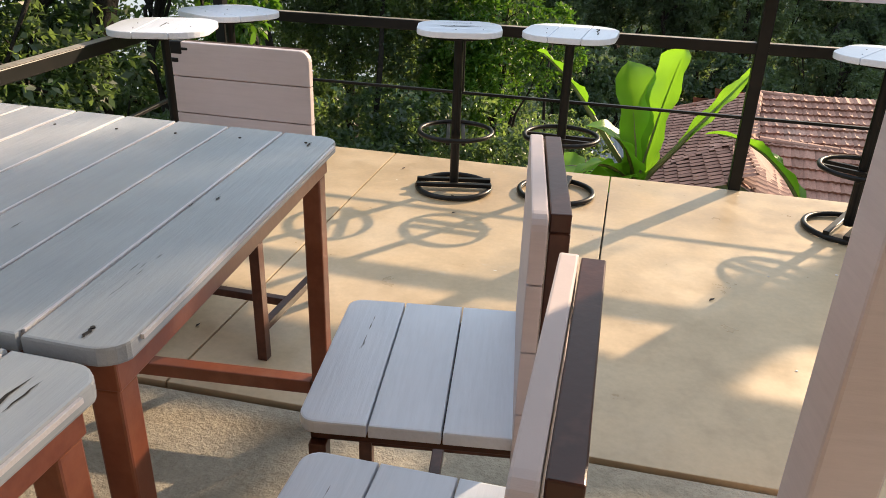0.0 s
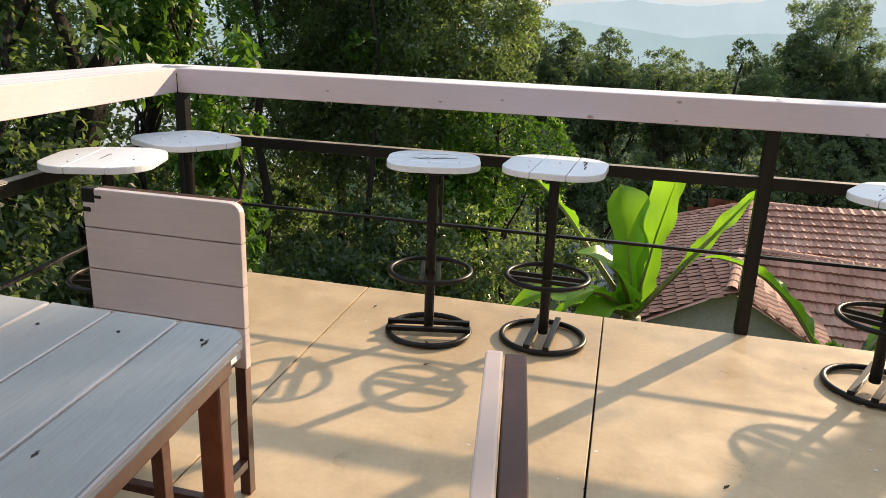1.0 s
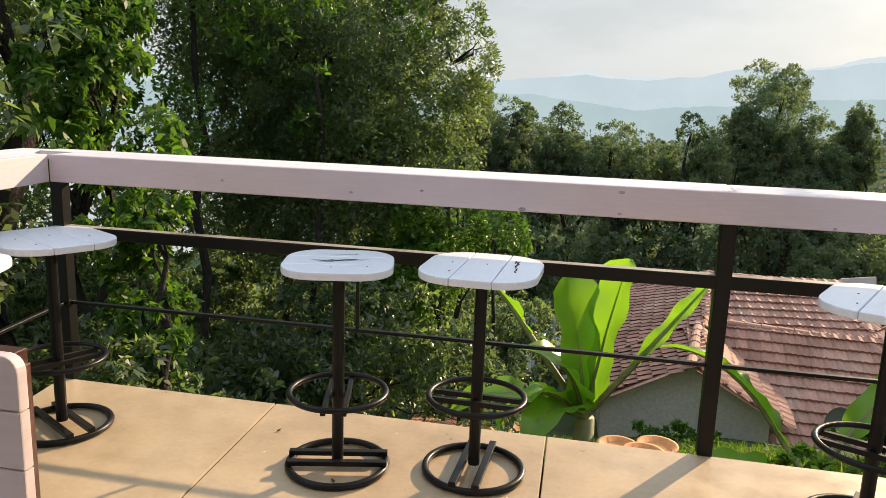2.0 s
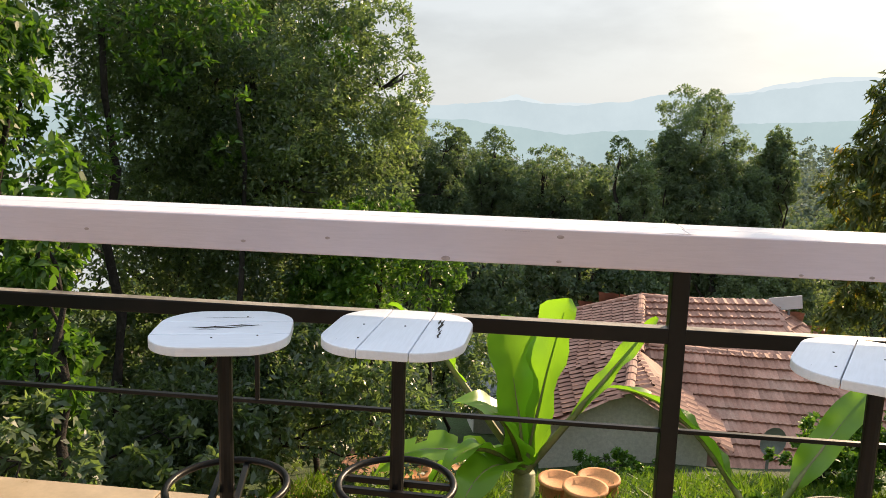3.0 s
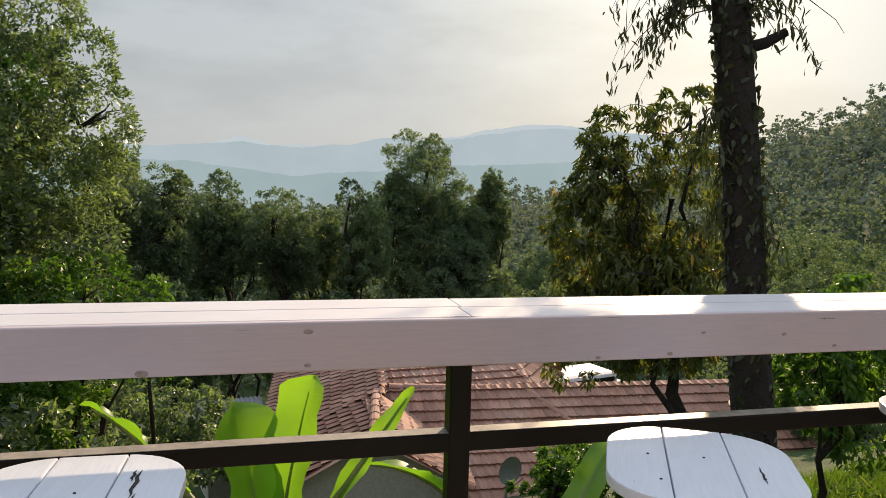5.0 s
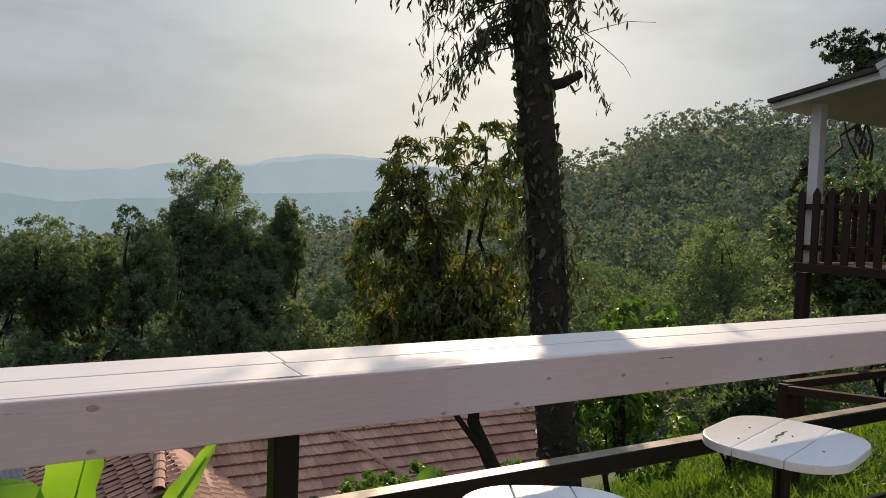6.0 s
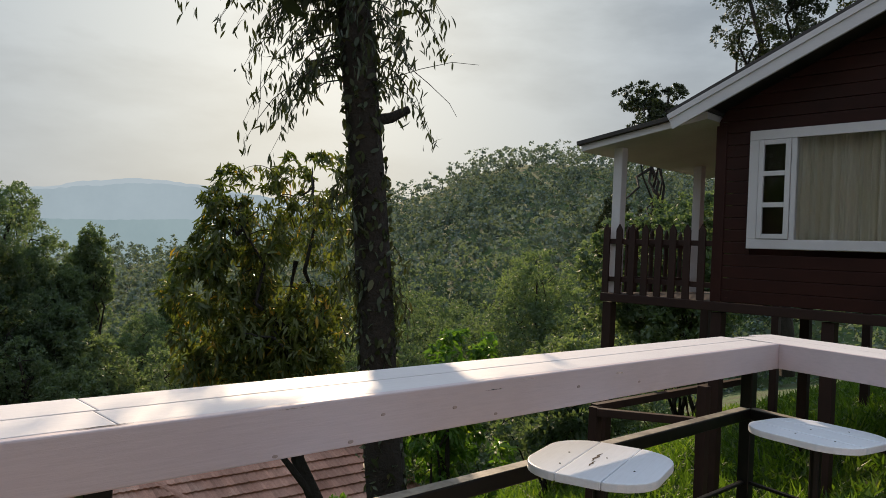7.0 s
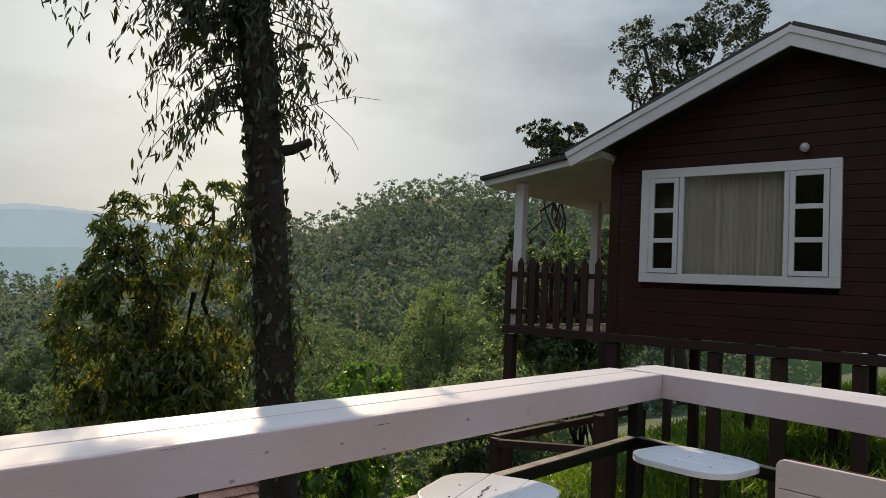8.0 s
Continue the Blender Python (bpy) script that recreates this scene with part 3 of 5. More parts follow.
def cracks(parent, spots, z):
    """Open splits in a plank: thin dark slivers, by x, y, length along y, width."""
    for x, y, L, w in spots:
        n = 7
        left = [(x - w * 0.5 * math.sin(math.pi * i / n) + 0.3 * w * math.sin(i * 2.1), y + L * (i / n - 0.5)) for i in range(n + 1)]
        right = [(x + w * 0.5 * math.sin(math.pi * i / n) + 0.3 * w * math.sin(i * 2.1), y + L * (i / n - 0.5)) for i in range(n, -1, -1)]
        bm = bmesh.new()
        pts = [bm.verts.new((px, py, z)) for px, py in left[1:-1] + right]
        bm.faces.new(pts)
        part("split", bm, SPLIT, parent, "dark open split in the wood")


def screws(parent, places, z):
    for x, y in places:
        bm = bmesh.new()
        bmesh.ops.create_cone(bm, cap_ends=True, segments=10, radius1=0.0032, radius2=0.003, depth=0.0016, matrix=Matrix.Translation((x, y, z + 0.0004)))
        part("screw", bm, SPLIT, parent)


KNOT = two_scale("dull_knot", [(0.3, (0.30, 0.23, 0.21)), (0.7, (0.42, 0.34, 0.32))], 20, 90, 0.8)
SPLIT = two_scale("bare_dark_wood", [(0.3, (0.02, 0.017, 0.015)), (0.7, (0.05, 0.04, 0.035))], 20, 90, 0.9)
stool = bar_stool("black metal bar stool with a worn white plank seat")
STOOLS = [(-2.43, 3.41, 20), (-2.44, 3.945, 60), (-1.303, 3.935, 104), (-0.822, 4.03, -2), (0.452, 3.985, -27), (1.45, 4.19, -73), (2.50, 3.93, -10)]
stool.matrix_world = pose(*STOOLS[0][:2], 0, 0, 0, STOOLS[0][2])
stools = [stool] + [copy_thing(stool, pose(x, y, 0, 0, 0, a)) for x, y, a in STOOLS[1:]]
for s in stools:
    seat = [o for o in s.children if o.name.startswith("seat")][0]
    screws(seat, [(-0.11, 0.02), (0.01, 0.03), (-0.09, -0.12), (0.12, -0.06)], 0.7585)
seats = [[o for o in s.children if o.name.startswith("seat")][0] for s in stools]
seats[2].scale = (0.95, 0.84, 1.0)
cracks(seats[2], [(0.0, 0.02, 0.2, 0.016), (0.02, -0.06, 0.13, 0.012), (-0.02, 0.05, 0.1, 0.006), (0.11, 0.0, 0.18, 0.004)], 0.7588)
cracks(seats[3], [(0.11, 0.06, 0.14, 0.009), (0.118, -0.03, 0.09, 0.006), (0.10, 0.10, 0.06, 0.007)], 0.7588)
cracks(seats[4], [(0.12, -0.04, 0.1, 0.005)], 0.7588)
cracks(seats[5], [(-0.02, 0.02, 0.12, 0.01), (-0.01, -0.06, 0.07, 0.007)], 0.7588)
cracks(seats[0], [(0.0, 0.0, 0.16, 0.006)], 0.7588)
stools[2]["label"], stools[3]["label"] = "black metal bar stool with a split and weathered plank seat", "black metal bar stool with a cracked white plank seat"


# ---- chairs ----
def chair(label):
    """A chair that faces -x, its seat centred over the origin."""
    c = thing("chair", label, "chair", group="chairs round the tables")
    seat = part("seat", B((-0.155, -0.19, 0.40), (0.2, 0.19, 0.425), None, 0.003), DARKR, c, "dark red-brown metal seat frame")
    o = rounded(-0.172, -0.21, 0.185, 0.21, (0.03, 0.0, 0.0, 0.03), 5)
    for x0, x1 in ((-0.3, -0.0555), (-0.0525, 0.0665), (0.0695, 0.3)):
        part("plank", plate(strip(o, x0, x1), 0.427, 0.452, 0.004), SEATW, seat, "worn white painted plank")
    back = part("backrest", bar(bmesh.new(), (0.222, -0.2, 0.82), (0.222, 0.2, 0.82), 0.03, 0.03), DARKR, c, "dark red-brown metal back frame")
    z = 0.40
    for h in (0.112, 0.112, 0.112, 0.104):
        r = (0, 0, 0.03, 0.03) if z + h > 0.82 else 0
        bm = plate(rounded(-0.225, z, 0.225, z + h - 0.003, r, 5), -0.012, 0.012, 0.003)
        bm.transform(Matrix(((0, 0, 1, 0.192), (1, 0, 0, 0), (0, 1, 0, 0), (0, 0, 0, 1))))
        part("plank", bm, PINKW, back, "pinkish white painted plank")
        z += h
    for x, h in ((-0.14, 0.40), (0.222, 0.807)):
        for y in (-0.19, 0.19):
            part("leg", bar(bmesh.new(), (x, y, 0), (x, y, h), 0.03), DARKR, c)
    for y in (-0.19, 0.19):
        part("stretcher", bar(bmesh.new(), (-0.125, y, 0.10), (0.207, y, 0.10), 0.025), DARKR, c)
    part("stretcher", bar(bmesh.new(), (0.03, -0.178, 0.10), (0.03, 0.178, 0.10), 0.025), DARKR, c)
    return c


ch = chair("red-brown metal chair with worn white plank seat and back")
ch.matrix_world = pose(-0.843, 1.785, 0, 0, 0, 9)
copy_thing(ch, pose(-0.755, 1.285, 0, 0, 0, 1.5))
worn = copy_thing(ch, pose(-1.658, 2.46, 0, 0, 0, 90))
worn["label"] = "red-brown metal chair with a scorched corner on its plank back"
worn_back = [o for o in worn.children if o.name.startswith("backrest")][0]
for lo, hi in (((0.1785, 0.186, 0.800), (0.2055, 0.2265, 0.8395)), ((0.1785, 0.165, 0.812), (0.19, 0.19, 0.822)), ((0.1785, 0.20, 0.775), (0.19, 0.2262, 0.79))):
    part("scorch_mark", B(lo, hi, None, 0.004), BLACK, worn_back, "black scorched wood")
copy_thing(ch, pose(2.16, 3.40, 0, 0, 0, -10))


# ---- tables ----
def table(label, w, d, planks, turn, x, y, h=0.745, skew=0.0):
    """A plank table whose far right corner stands at x, y; planks run along its depth."""
    t = thing("plank_table", label, "table", x, y, 0, turn, group="outdoor tables")
    top = part("tabletop", B((-w + 0.025, -d + 0.025, h - 0.075), (-0.025, -0.025, h - 0.028), None, 0.003), RUST, t, "red-brown metal apron")
    o = [(px, py - skew * px) for px, py in rounded(-w, -d, 0, 0, 0.045, 6)]
    pw = w / planks
    for i in range(planks):
        part("plank", plate(strip(o, -w + i * pw + 0.0035, -w + (i + 1) * pw - 0.0035), h - 0.026, h + random.uniform(-0.001, 0.001), 0.004), TABLEW, top, "worn grey-white painted plank")
    # white strips stand for the sky light caught by the joint bevels
    for i in range(1, planks):
        sx = -w + i * pw
        part("seam", B((sx - 0.0036, -d + 0.012 - skew * sx, h - 0.012), (sx + 0.0012, -0.012 - skew * sx, h + 0.0012), None, 0.0008), WHITE_Y, top, "white strip for the light caught along the joint")
    part("worn_edge", B((-0.0035, -d + 0.05, h - 0.0105), (0.0014, -0.05, h - 0.0035), None, 0.0006), WHITE, top, "edge worn to bare white")
    for lx in (-w + 0.05, -0.05):
        for ly in (-d + 0.05, -0.05):
            part("leg", bar(bmesh.new(), (lx, ly, 0), (lx, ly, h - 0.076), 0.042, None, 0.004), RUST, t)
    for ly in (-d + 0.05, -0.05):
        part("stretcher", bar(bmesh.new(), (-w + 0.076, ly, 0.11), (-0.076, ly, 0.11), 0.038, None, 0.003), RUST, t)
    return t


tb1 = table("worn white plank table on red-brown metal legs", 1.09, 0.905, 8, 6.4, -1.14, 2.155, 0.745, 0.105)
tb2 = table("older white plank table on red-brown metal legs", 0.95, 0.85, 7, 2, -1.04, 1.24, 0.735, 0.03)

top1 = [o for o in tb1.children if o.name.startswith("tabletop")][0]
top2 = [o for o in tb2.children if o.name.startswith("tabletop")][0]
cracks(top1, [(-0.06, -0.87, 0.03, 0.006), (-0.05, -0.07, 0.035, 0.005), (-0.10, -0.42, 0.02, 0.004), (-0.35, -0.6, 0.03, 0.002), (-0.62, -0.3, 0.04, 0.002), (-0.52, -0.75, 0.03, 0.004), (-0.13, -0.46, 0.02, 0.003)], 0.7465)
screws(top1, [(-w, -d) for w in (0.06, 0.21, 0.36, 0.5, 0.65) for d in (0.06, 0.86)], 0.7465)
cracks(top2, [(-0.07, -0.1, 0.13, 0.006), (-0.085, -0.16, 0.1, 0.004), (-0.055, -0.07, 0.06, 0.003), (-0.1, -0.1, 0.05, 0.003), (-0.22, -0.3, 0.1, 0.002)], 0.7365)

for kx, kz, r in ((-1.37, 0.954, 0.006), (-0.373, 1.012, 0.008), (-0.374, 0.936, 0.006), (-1.095, 0.976, 0.006), (-0.72, 0.93, 0.010), (0.527, 0.933, 0.006), (0.62, 0.985, 0.005), (0.86, 0.975, 0.006), (1.02, 0.94, 0.005), (1.4, 0.98, 0.006), (-1.9, 0.97, 0.006), (0.33, 0.93, 0.005), (1.75, 0.965, 0.005)):
    bm = bmesh.new()
    bmesh.ops.create_cone(bm, cap_ends=True, segments=10, radius1=r, radius2=r * 0.8, depth=0.0016, matrix=Matrix.Translation((kx, INNER - 0.0025, kz)) @ pose(0, 0, 0, 90, 0, 0) @ Matrix.Diagonal((1.5, 0.8, 1, 1)))
    part("knot", bm, KNOT, counter, "dull brown knot in the paint")
gash = new("plank_splits")
gash.matrix_world = pose(0.0, 4.268, 0, 0, 0, 90)
cracks(gash, [(0.0, 0.02, 0.12, 0.006), (-0.05, -0.35, 0.09, 0.005), (-0.12, -0.9, 0.07, 0.008), (-0.06, -1.1, 0.1, 0.004), (-0.13, -1.45, 0.05, 0.009), (-0.1, 0.5, 0.1, 0.004), (-0.05, 1.2, 0.12, 0.004)], TOP + 0.0022)
gash.parent = counter

# the painted timber post beside the tables
post = thing("timber_post", "pinkish white painted square timber post", "post", -0.035, 1.99, 0, 8, kind="structure")
part("shaft", B((-0.065, -0.065, 0.0), (0.065, 0.065, 2.6), None, 0.008), PINKW, post)

# ---- cottage on stilts ----
WX, FZ, Y0, Y1 = 7.2, 0.985, 2.74, 6.7
house = thing("wooden_cottage", "dark stained plank cottage on stilts with white window and eaves", "cottage", kind="")
body = part("wall", B((WX + 0.4, Y0, FZ), (WX + 5.0, Y1, 2.9)), SIDING, house)
yc, apex, eave_y, eave_z = 4.72, 3.905, 7.1, 2.877
hw = 0.13
WY0, WY1, WZ0, WZ1 = 4.355, 6.31, 1.59, 2.785
ROOF_FALL = (apex - eave_z) / (eave_y - yc)


def gable_half(zz):
    """Half the gable's width at a height, under the roof."""
    return min(Y1 - yc, max(0.03, (apex - 0.02 - zz) / ROOF_FALL))


z = FZ
while z < apex - 0.1:
    z1 = min(z + hw, apex - 0.03)
    lo0, lo1 = max(Y0, yc - gable_half(z)) if z > 2.6 else Y0, max(Y0, yc - gable_half(z1)) if z > 2.6 else Y0
    hi0, hi1 = yc + gable_half(z), yc + gable_half(z1)
    quads = [[(lo0, z + 0.004), (hi0, z + 0.004), (hi1, z1), (lo1, z1)]]
    if z1 > WZ0 and z < WZ1:
        quads = [[(lo0, z + 0.004), (WY0, z + 0.004), (WY0, z1), (lo1, z1)], [(WY1, z + 0.004), (hi0, z + 0.004), (hi1, z1), (WY1, z1)]]
    for q in quads:
        bm = plate(q, -0.03, random.uniform(-0.002, 0.002), 0.005)
        bm.transform(Matrix(((0, 0, -1, WX), (1, 0, 0, 0), (0, 1, 0, 0), (0, 0, 0, 1))))
        bmesh.ops.recalc_face_normals(bm, faces=bm.faces)
        part("board", bm, SIDING, house)
    z += hw
bm = plate([(yc - 1.9, 3.0), (yc + 1.9, 3.0), (yc, apex - 0.05)], -0.05, -0.035, 0)
bm.transform(Matrix(((0, 0, -1, WX), (1, 0, 0, 0), (0, 1, 0, 0), (0, 0, 0, 1))))
part("gable", bm, SIDING, house)
part("floor_beam", B((WX - 0.04, Y0, FZ - 0.105), (WX + 0.06, Y1 + 1.42, FZ - 0.005), None, 0.006), FENCEW, house)
part("corner_board", B((WX - 0.012, Y1 - 0.1, FZ), (WX + 0.04, Y1 + 0.02, 2.9), None, 0.004), SIDING, house)
# roof planes with white barge boards
for sy, ye in ((1, eave_y), (-1, 2 * yc - eave_y)):
    d = Vector((0, ye - yc, eave_z - apex))
    L = d.length
    ang = math.degrees(math.atan2(d.z, abs(d.y)))
    m = Matrix.Translation((WX - 0.4, yc, apex + 0.14)) @ (pose(0, 0, 0, ang, 0, 0) if sy > 0 else pose(0, 0, 0, -ang, 0, 0))
    part("roof", B((0, 0 if sy > 0 else -L, -0.02), (6.0, L if sy > 0 else 0, 0.03), m, 0.004), ROOFD, house)
    e = 0.0 if sy > 0 else 0.0025
    part("barge_board", B((-0.03 - e, 0 if sy > 0 else -L, -0.2), (-0.003 - e, L if sy > 0 else 0, -0.022), m, 0.004), WHITE_Y, house, "white painted barge board")
    part("barge_trim", B((-0.045 - e, 0 if sy > 0 else -L, -0.085), (-0.034, L if sy > 0 else 0, -0.024), m, 0.003), WHITE_Y, house, "white painted trim")
# porch: floor, roof, posts, picket fence
PY = Y1 + 1.4
porch = part("porch_floor", B((WX, Y1, FZ - 0.08), (WX + 2.6, PY, FZ), None, 0.004), FENCEW, house)
part("porch_roof", B((-0.25, -0.72, -0.02), (3.2, 0.98, 0.03), Matrix.Translation((WX, Y1 + 0.75, 2.95)) @ pose(0, 0, 0, -8.5, 0, 0), 0.004), ROOFD, house)
part("porch_ceiling", B((-0.2, -0.71, -0.1), (3.1, 0.95, -0.022), Matrix.Translation((WX, Y1 + 0.75, 2.95)) @ pose(0, 0, 0, -8.5, 0, 0), 0.004), WHITE_Y, house, "white painted porch ceiling")
for px, py in ((WX + 0.1, PY - 0.1), (WX + 2.1, PY - 0.1)):
    part("porch_post", B((px - 0.06, py - 0.06, FZ), (px + 0.06, py + 0.06, 2.95 - 0.15 * (py - Y1 - 0.75) - 0.10), None, 0.006), WHITE, house, "white painted post")


def picket(parent, x, y, along_y=True):
    bm = plate([(-0.041, 0), (0.041, 0), (0.041, 0.77), (0, 0.84), (-0.041, 0.77)], -0.011, 0.011, 0.0)
    m = Matrix(((0, 0, 1, x), (1, 0, 0, y), (0, 1, 0, FZ + 0.0), (0, 0, 0, 1))) if along_y else Matrix(((1, 0, 0, x), (0, 0, 1, y), (0, 1, 0, FZ), (0, 0, 0, 1)))
    bm.transform(m)
    part("picket", bm, FENCEW, parent)


fence = thing("picket_fence", "brown stained picket fence round the porch", "fence")
for i in range(8):
    picket(fence, WX - 0.02, Y1 + 0.13 + i * 0.177)
for i in range(12):
    picket(fence, WX + 0.15 + i * 0.19, PY + 0.02, False)
for zz in (FZ + 0.14, FZ + 0.6):
    part("fence_rail", B((WX - 0.005, Y1, zz), (WX + 0.03, PY, zz + 0.06), None, 0.003), FENCEW, fence)
    part("fence_rail", B((WX + 0.031, PY - 0.03, zz), (WX + 2.5, PY + 0.005, zz + 0.06), None, 0.003), FENCEW, fence)
for px in np.arange(WX + 0.05, WX + 5.2, 2.5):
    for py in (Y0 + 0.1, 4.17, 4.88, 5.5, Y1 - 0.06, PY - 0.06):
        part("stilt", B((px - 0.06, py - 0.06, ground_z(px, py) - 0.2), (px + 0.06, py + 0.06, FZ - 0.116), None, 0.005), FENCEW, house)

# the old timber landing below the porch
landing = thing("timber_landing", "dark timber frame of a landing below the porch", "landing")
for p, q in (((5.28, 6.83, -2.4), (5.28, 6.83, 0.02)), ((5.76, 6.02, -2.1), (5.76, 6.02, 0.3)), ((8.4, 6.8, -1.6), (8.4, 6.8, 0.0))):
    part("post", bar(bmesh.new(), p, q, 0.09, None, 0.005), FENCEW, landing)
for p, q in (((5.25, 6.79, -0.02), (5.8, 6.0, -0.03)), ((5.3, 6.86, 0.0), (8.4, 6.8, 0.0))):
    part("beam", bar(bmesh.new(), p, q, 0.075, 0.07, 0.004), FENCEW, landing)

# window of the cottage: frame, two barred casements, a wide pane with a curtain
win = thing("window_1", "white framed cottage window with drawn cream curtains", "window", kind="structure")
def wbox(name, y0, y1, z0, z1, x0, x1, mat=WHITE, parent=win, lbl=""):
    return part(name, B((x0, y0, z0), (x1, y1, z1), None, 0.004), mat, parent, lbl)
F = 0.1
wf = wbox("window_frame", WY0 - 0.02, WY1 + 0.02, WZ0 - 0.02, WZ0 + F - 0.02, WX - 0.045, WX + 0.03)
wbox("window_frame", WY0 - 0.02, WY1 + 0.02, WZ1 - F + 0.02, WZ1 + 0.02, WX - 0.045, WX + 0.03)
for a, b in ((WY0 - 0.02, WY0 + F - 0.02), (WY1 - F + 0.02, WY1 + 0.02)):
    wbox("window_frame", a, b, WZ0 + F - 0.02, WZ1 - F + 0.02, WX - 0.044, WX + 0.03)
for a in (WY0 + 0.44, WY1 - 0.46):
    wbox("mullion", a, a + 0.05, WZ0 + F - 0.02, WZ1 - F + 0.02, WX - 0.04, WX + 0.028)
for c0, c1 in ((WY0 + 0.085, WY0 + 0.435), (WY1 - 0.405, WY1 - 0.085)):
    z0, z1 = WZ0 + 0.085, WZ1 - 0.085
    cs = wbox("casement", c0, c0 + 0.05, z0, z1, WX - 0.055, WX - 0.01)
    wbox("casement", c1 - 0.05, c1, z0, z1, WX - 0.055, WX - 0.01)
    for i in range(4):
        zz = z0 + (z1 - z0 - 0.05) * i / 3
        wbox("glazing_bar", c0 + 0.05, c1 - 0.05, zz, zz + 0.05, WX - 0.054, WX - 0.012)
    for i in range(3):
        zz = z0 + 0.05 + (z1 - z0 - 0.05) * i / 3
        g = wbox("pane", c0 + 0.05, c1 - 0.05, zz, zz + (z1 - z0 - 0.05) / 3 - 0.05, WX - 0.03, WX - 0.026, GLASS)
        g.visible_shadow = False
g = wbox("pane", WY0 + 0.49, WY1 - 0.46, WZ0 + 0.08, WZ1 - 0.08, WX - 0.012, WX - 0.008, GLASS)
g.visible_shadow = False
cv, cf = [], []
for i in range(240):
    y = WY0 + 0.43 + (WY1 - WY0 - 0.84) * i / 239
    f = 0.038 * math.sin(i * 0.27 + 1.6 * math.sin(i * 0.071)) + 0.012 * math.sin(i * 0.83)
    cv += [(WX + 0.12 + f, y, WZ0 - 0.02), (WX + 0.12 + f * 0.6, y, WZ1 + 0.02)]
    if i:
        cf.append((2 * i - 2, 2 * i, 2 * i + 1, 2 * i - 1))
cur = mesh_object("curtain", cv, cf, FABRIC, None, "cream cloth curtain drawn behind the window", smooth=True)
cur["category"] = "curtain"
lampb = thing("outdoor_lamp", "small round pale lamp under the gable", "lamp", WX, 4.66, 2.92)
bm = bmesh.new()
bmesh.ops.create_uvsphere(bm, u_segments=16, v_segments=10, radius=0.045, matrix=Matrix.Translation((-0.07, 0, 0)))
part("globe", bm, CHROME, lampb, smooth=True)
part("bracket", rod(bmesh.new(), (-0.05, 0, 0), (0.0, 0, 0), 0.025, None, 12), CHROME, lampb)


# ---- lower house with clay tiles ----
low = thing("tiled_house", "grey plastered house with red clay tile hip roofs", "house")


def slope(parent, corners, course, width, name="roof", single=False, seed=0):
    """A tiled slope: corners are eave left, eave right, top right, top left, seen from outside; courses of tiles run along the eave."""
    el, er, tr, tl = [Vector(c) for c in corners]
    along = (er - el).normalized()
    nrm = (er - el).cross(tl - el).normalized()
    up = nrm.cross(along).normalized()
    H = (tl - el).dot(up)
    deck = mesh_object(name, [tuple(v - nrm * 0.03) for v in (el, er, tr, tl)], [(0, 1, 2, 3)], TILE, parent)
    n = int(H / course)
    g = random.Random(seed)
    vs, fs = [], []
    unit = None
    for i in range(n + 1):
        h0 = i * course
        t0 = min(1.0, h0 / H)
        a, b = el.lerp(tl, t0), er.lerp(tr, t0)
        s0, s1 = (a - el).dot(along), (b - el).dot(along)
        for j in range(math.floor(s0 / width), math.ceil(s1 / width)):
            s = (j + 0.5) * width
            if s < s0 or s > s1:
                continue
            p = a + along * (s - s0)
            w = width * 0.97
            c1 = min(course * 1.12, H - h0 + 0.04)
            j1, j2 = g.uniform(-0.006, 0.010), g.uniform(-0.005, 0.005)
            o = p - up * 0.02 + along * j2
            if single:
                if unit is None or c1 < course:
                    tv, tf = [], []
                    for s, lift in ((-0.5, 0.012), (-0.18, 0.05), (0.18, 0.022), (0.5, 0.045)):
                        tv += [(width * 0.97 * s, 0, lift + 0.05), (width * 0.97 * s, c1, lift - 0.012), (width * 0.97 * s, 0, lift - 0.01)]
                    for k in range(3):
                        x, y = 3 * k, 3 * k + 3
                        tf += [(x, y, y + 1, x + 1), (x + 2, y + 2, y, x)]
                    unit = bpy.data.meshes.new("tile")
                    unit.from_pydata(tv, [], tf)
                    unit.materials.append(TILE)
                ob = new("tile", unit)
                ob.parent = deck
                q = Matrix((along, up, nrm)).transposed().to_4x4()
                ob.matrix_basis = Matrix.Translation(o + nrm * j1) @ q @ Matrix.Rotation(g.uniform(-0.02, 0.02), 4, "Z")
                continue
            base = len(vs)
            for s, lift in ((-0.5, 0.012), (-0.18, 0.05), (0.18, 0.022), (0.5, 0.045)):
                q = o + along * (w * s)
                vs += [tuple(q + nrm * (lift + 0.05 + j1)), tuple(q + up * c1 + nrm * (lift - 0.012)), tuple(q + nrm * (lift - 0.01 + j1))]
            for k in range(3):
                x, y = base + 3 * k, base + 3 * k + 3
                fs += [(x, y, y + 1, x + 1), (x + 2, y + 2, y, x)]
    if vs:
        mesh_object("tiles", vs, fs, TILE, deck, "red clay roof tiles", "stuff")
    return deck


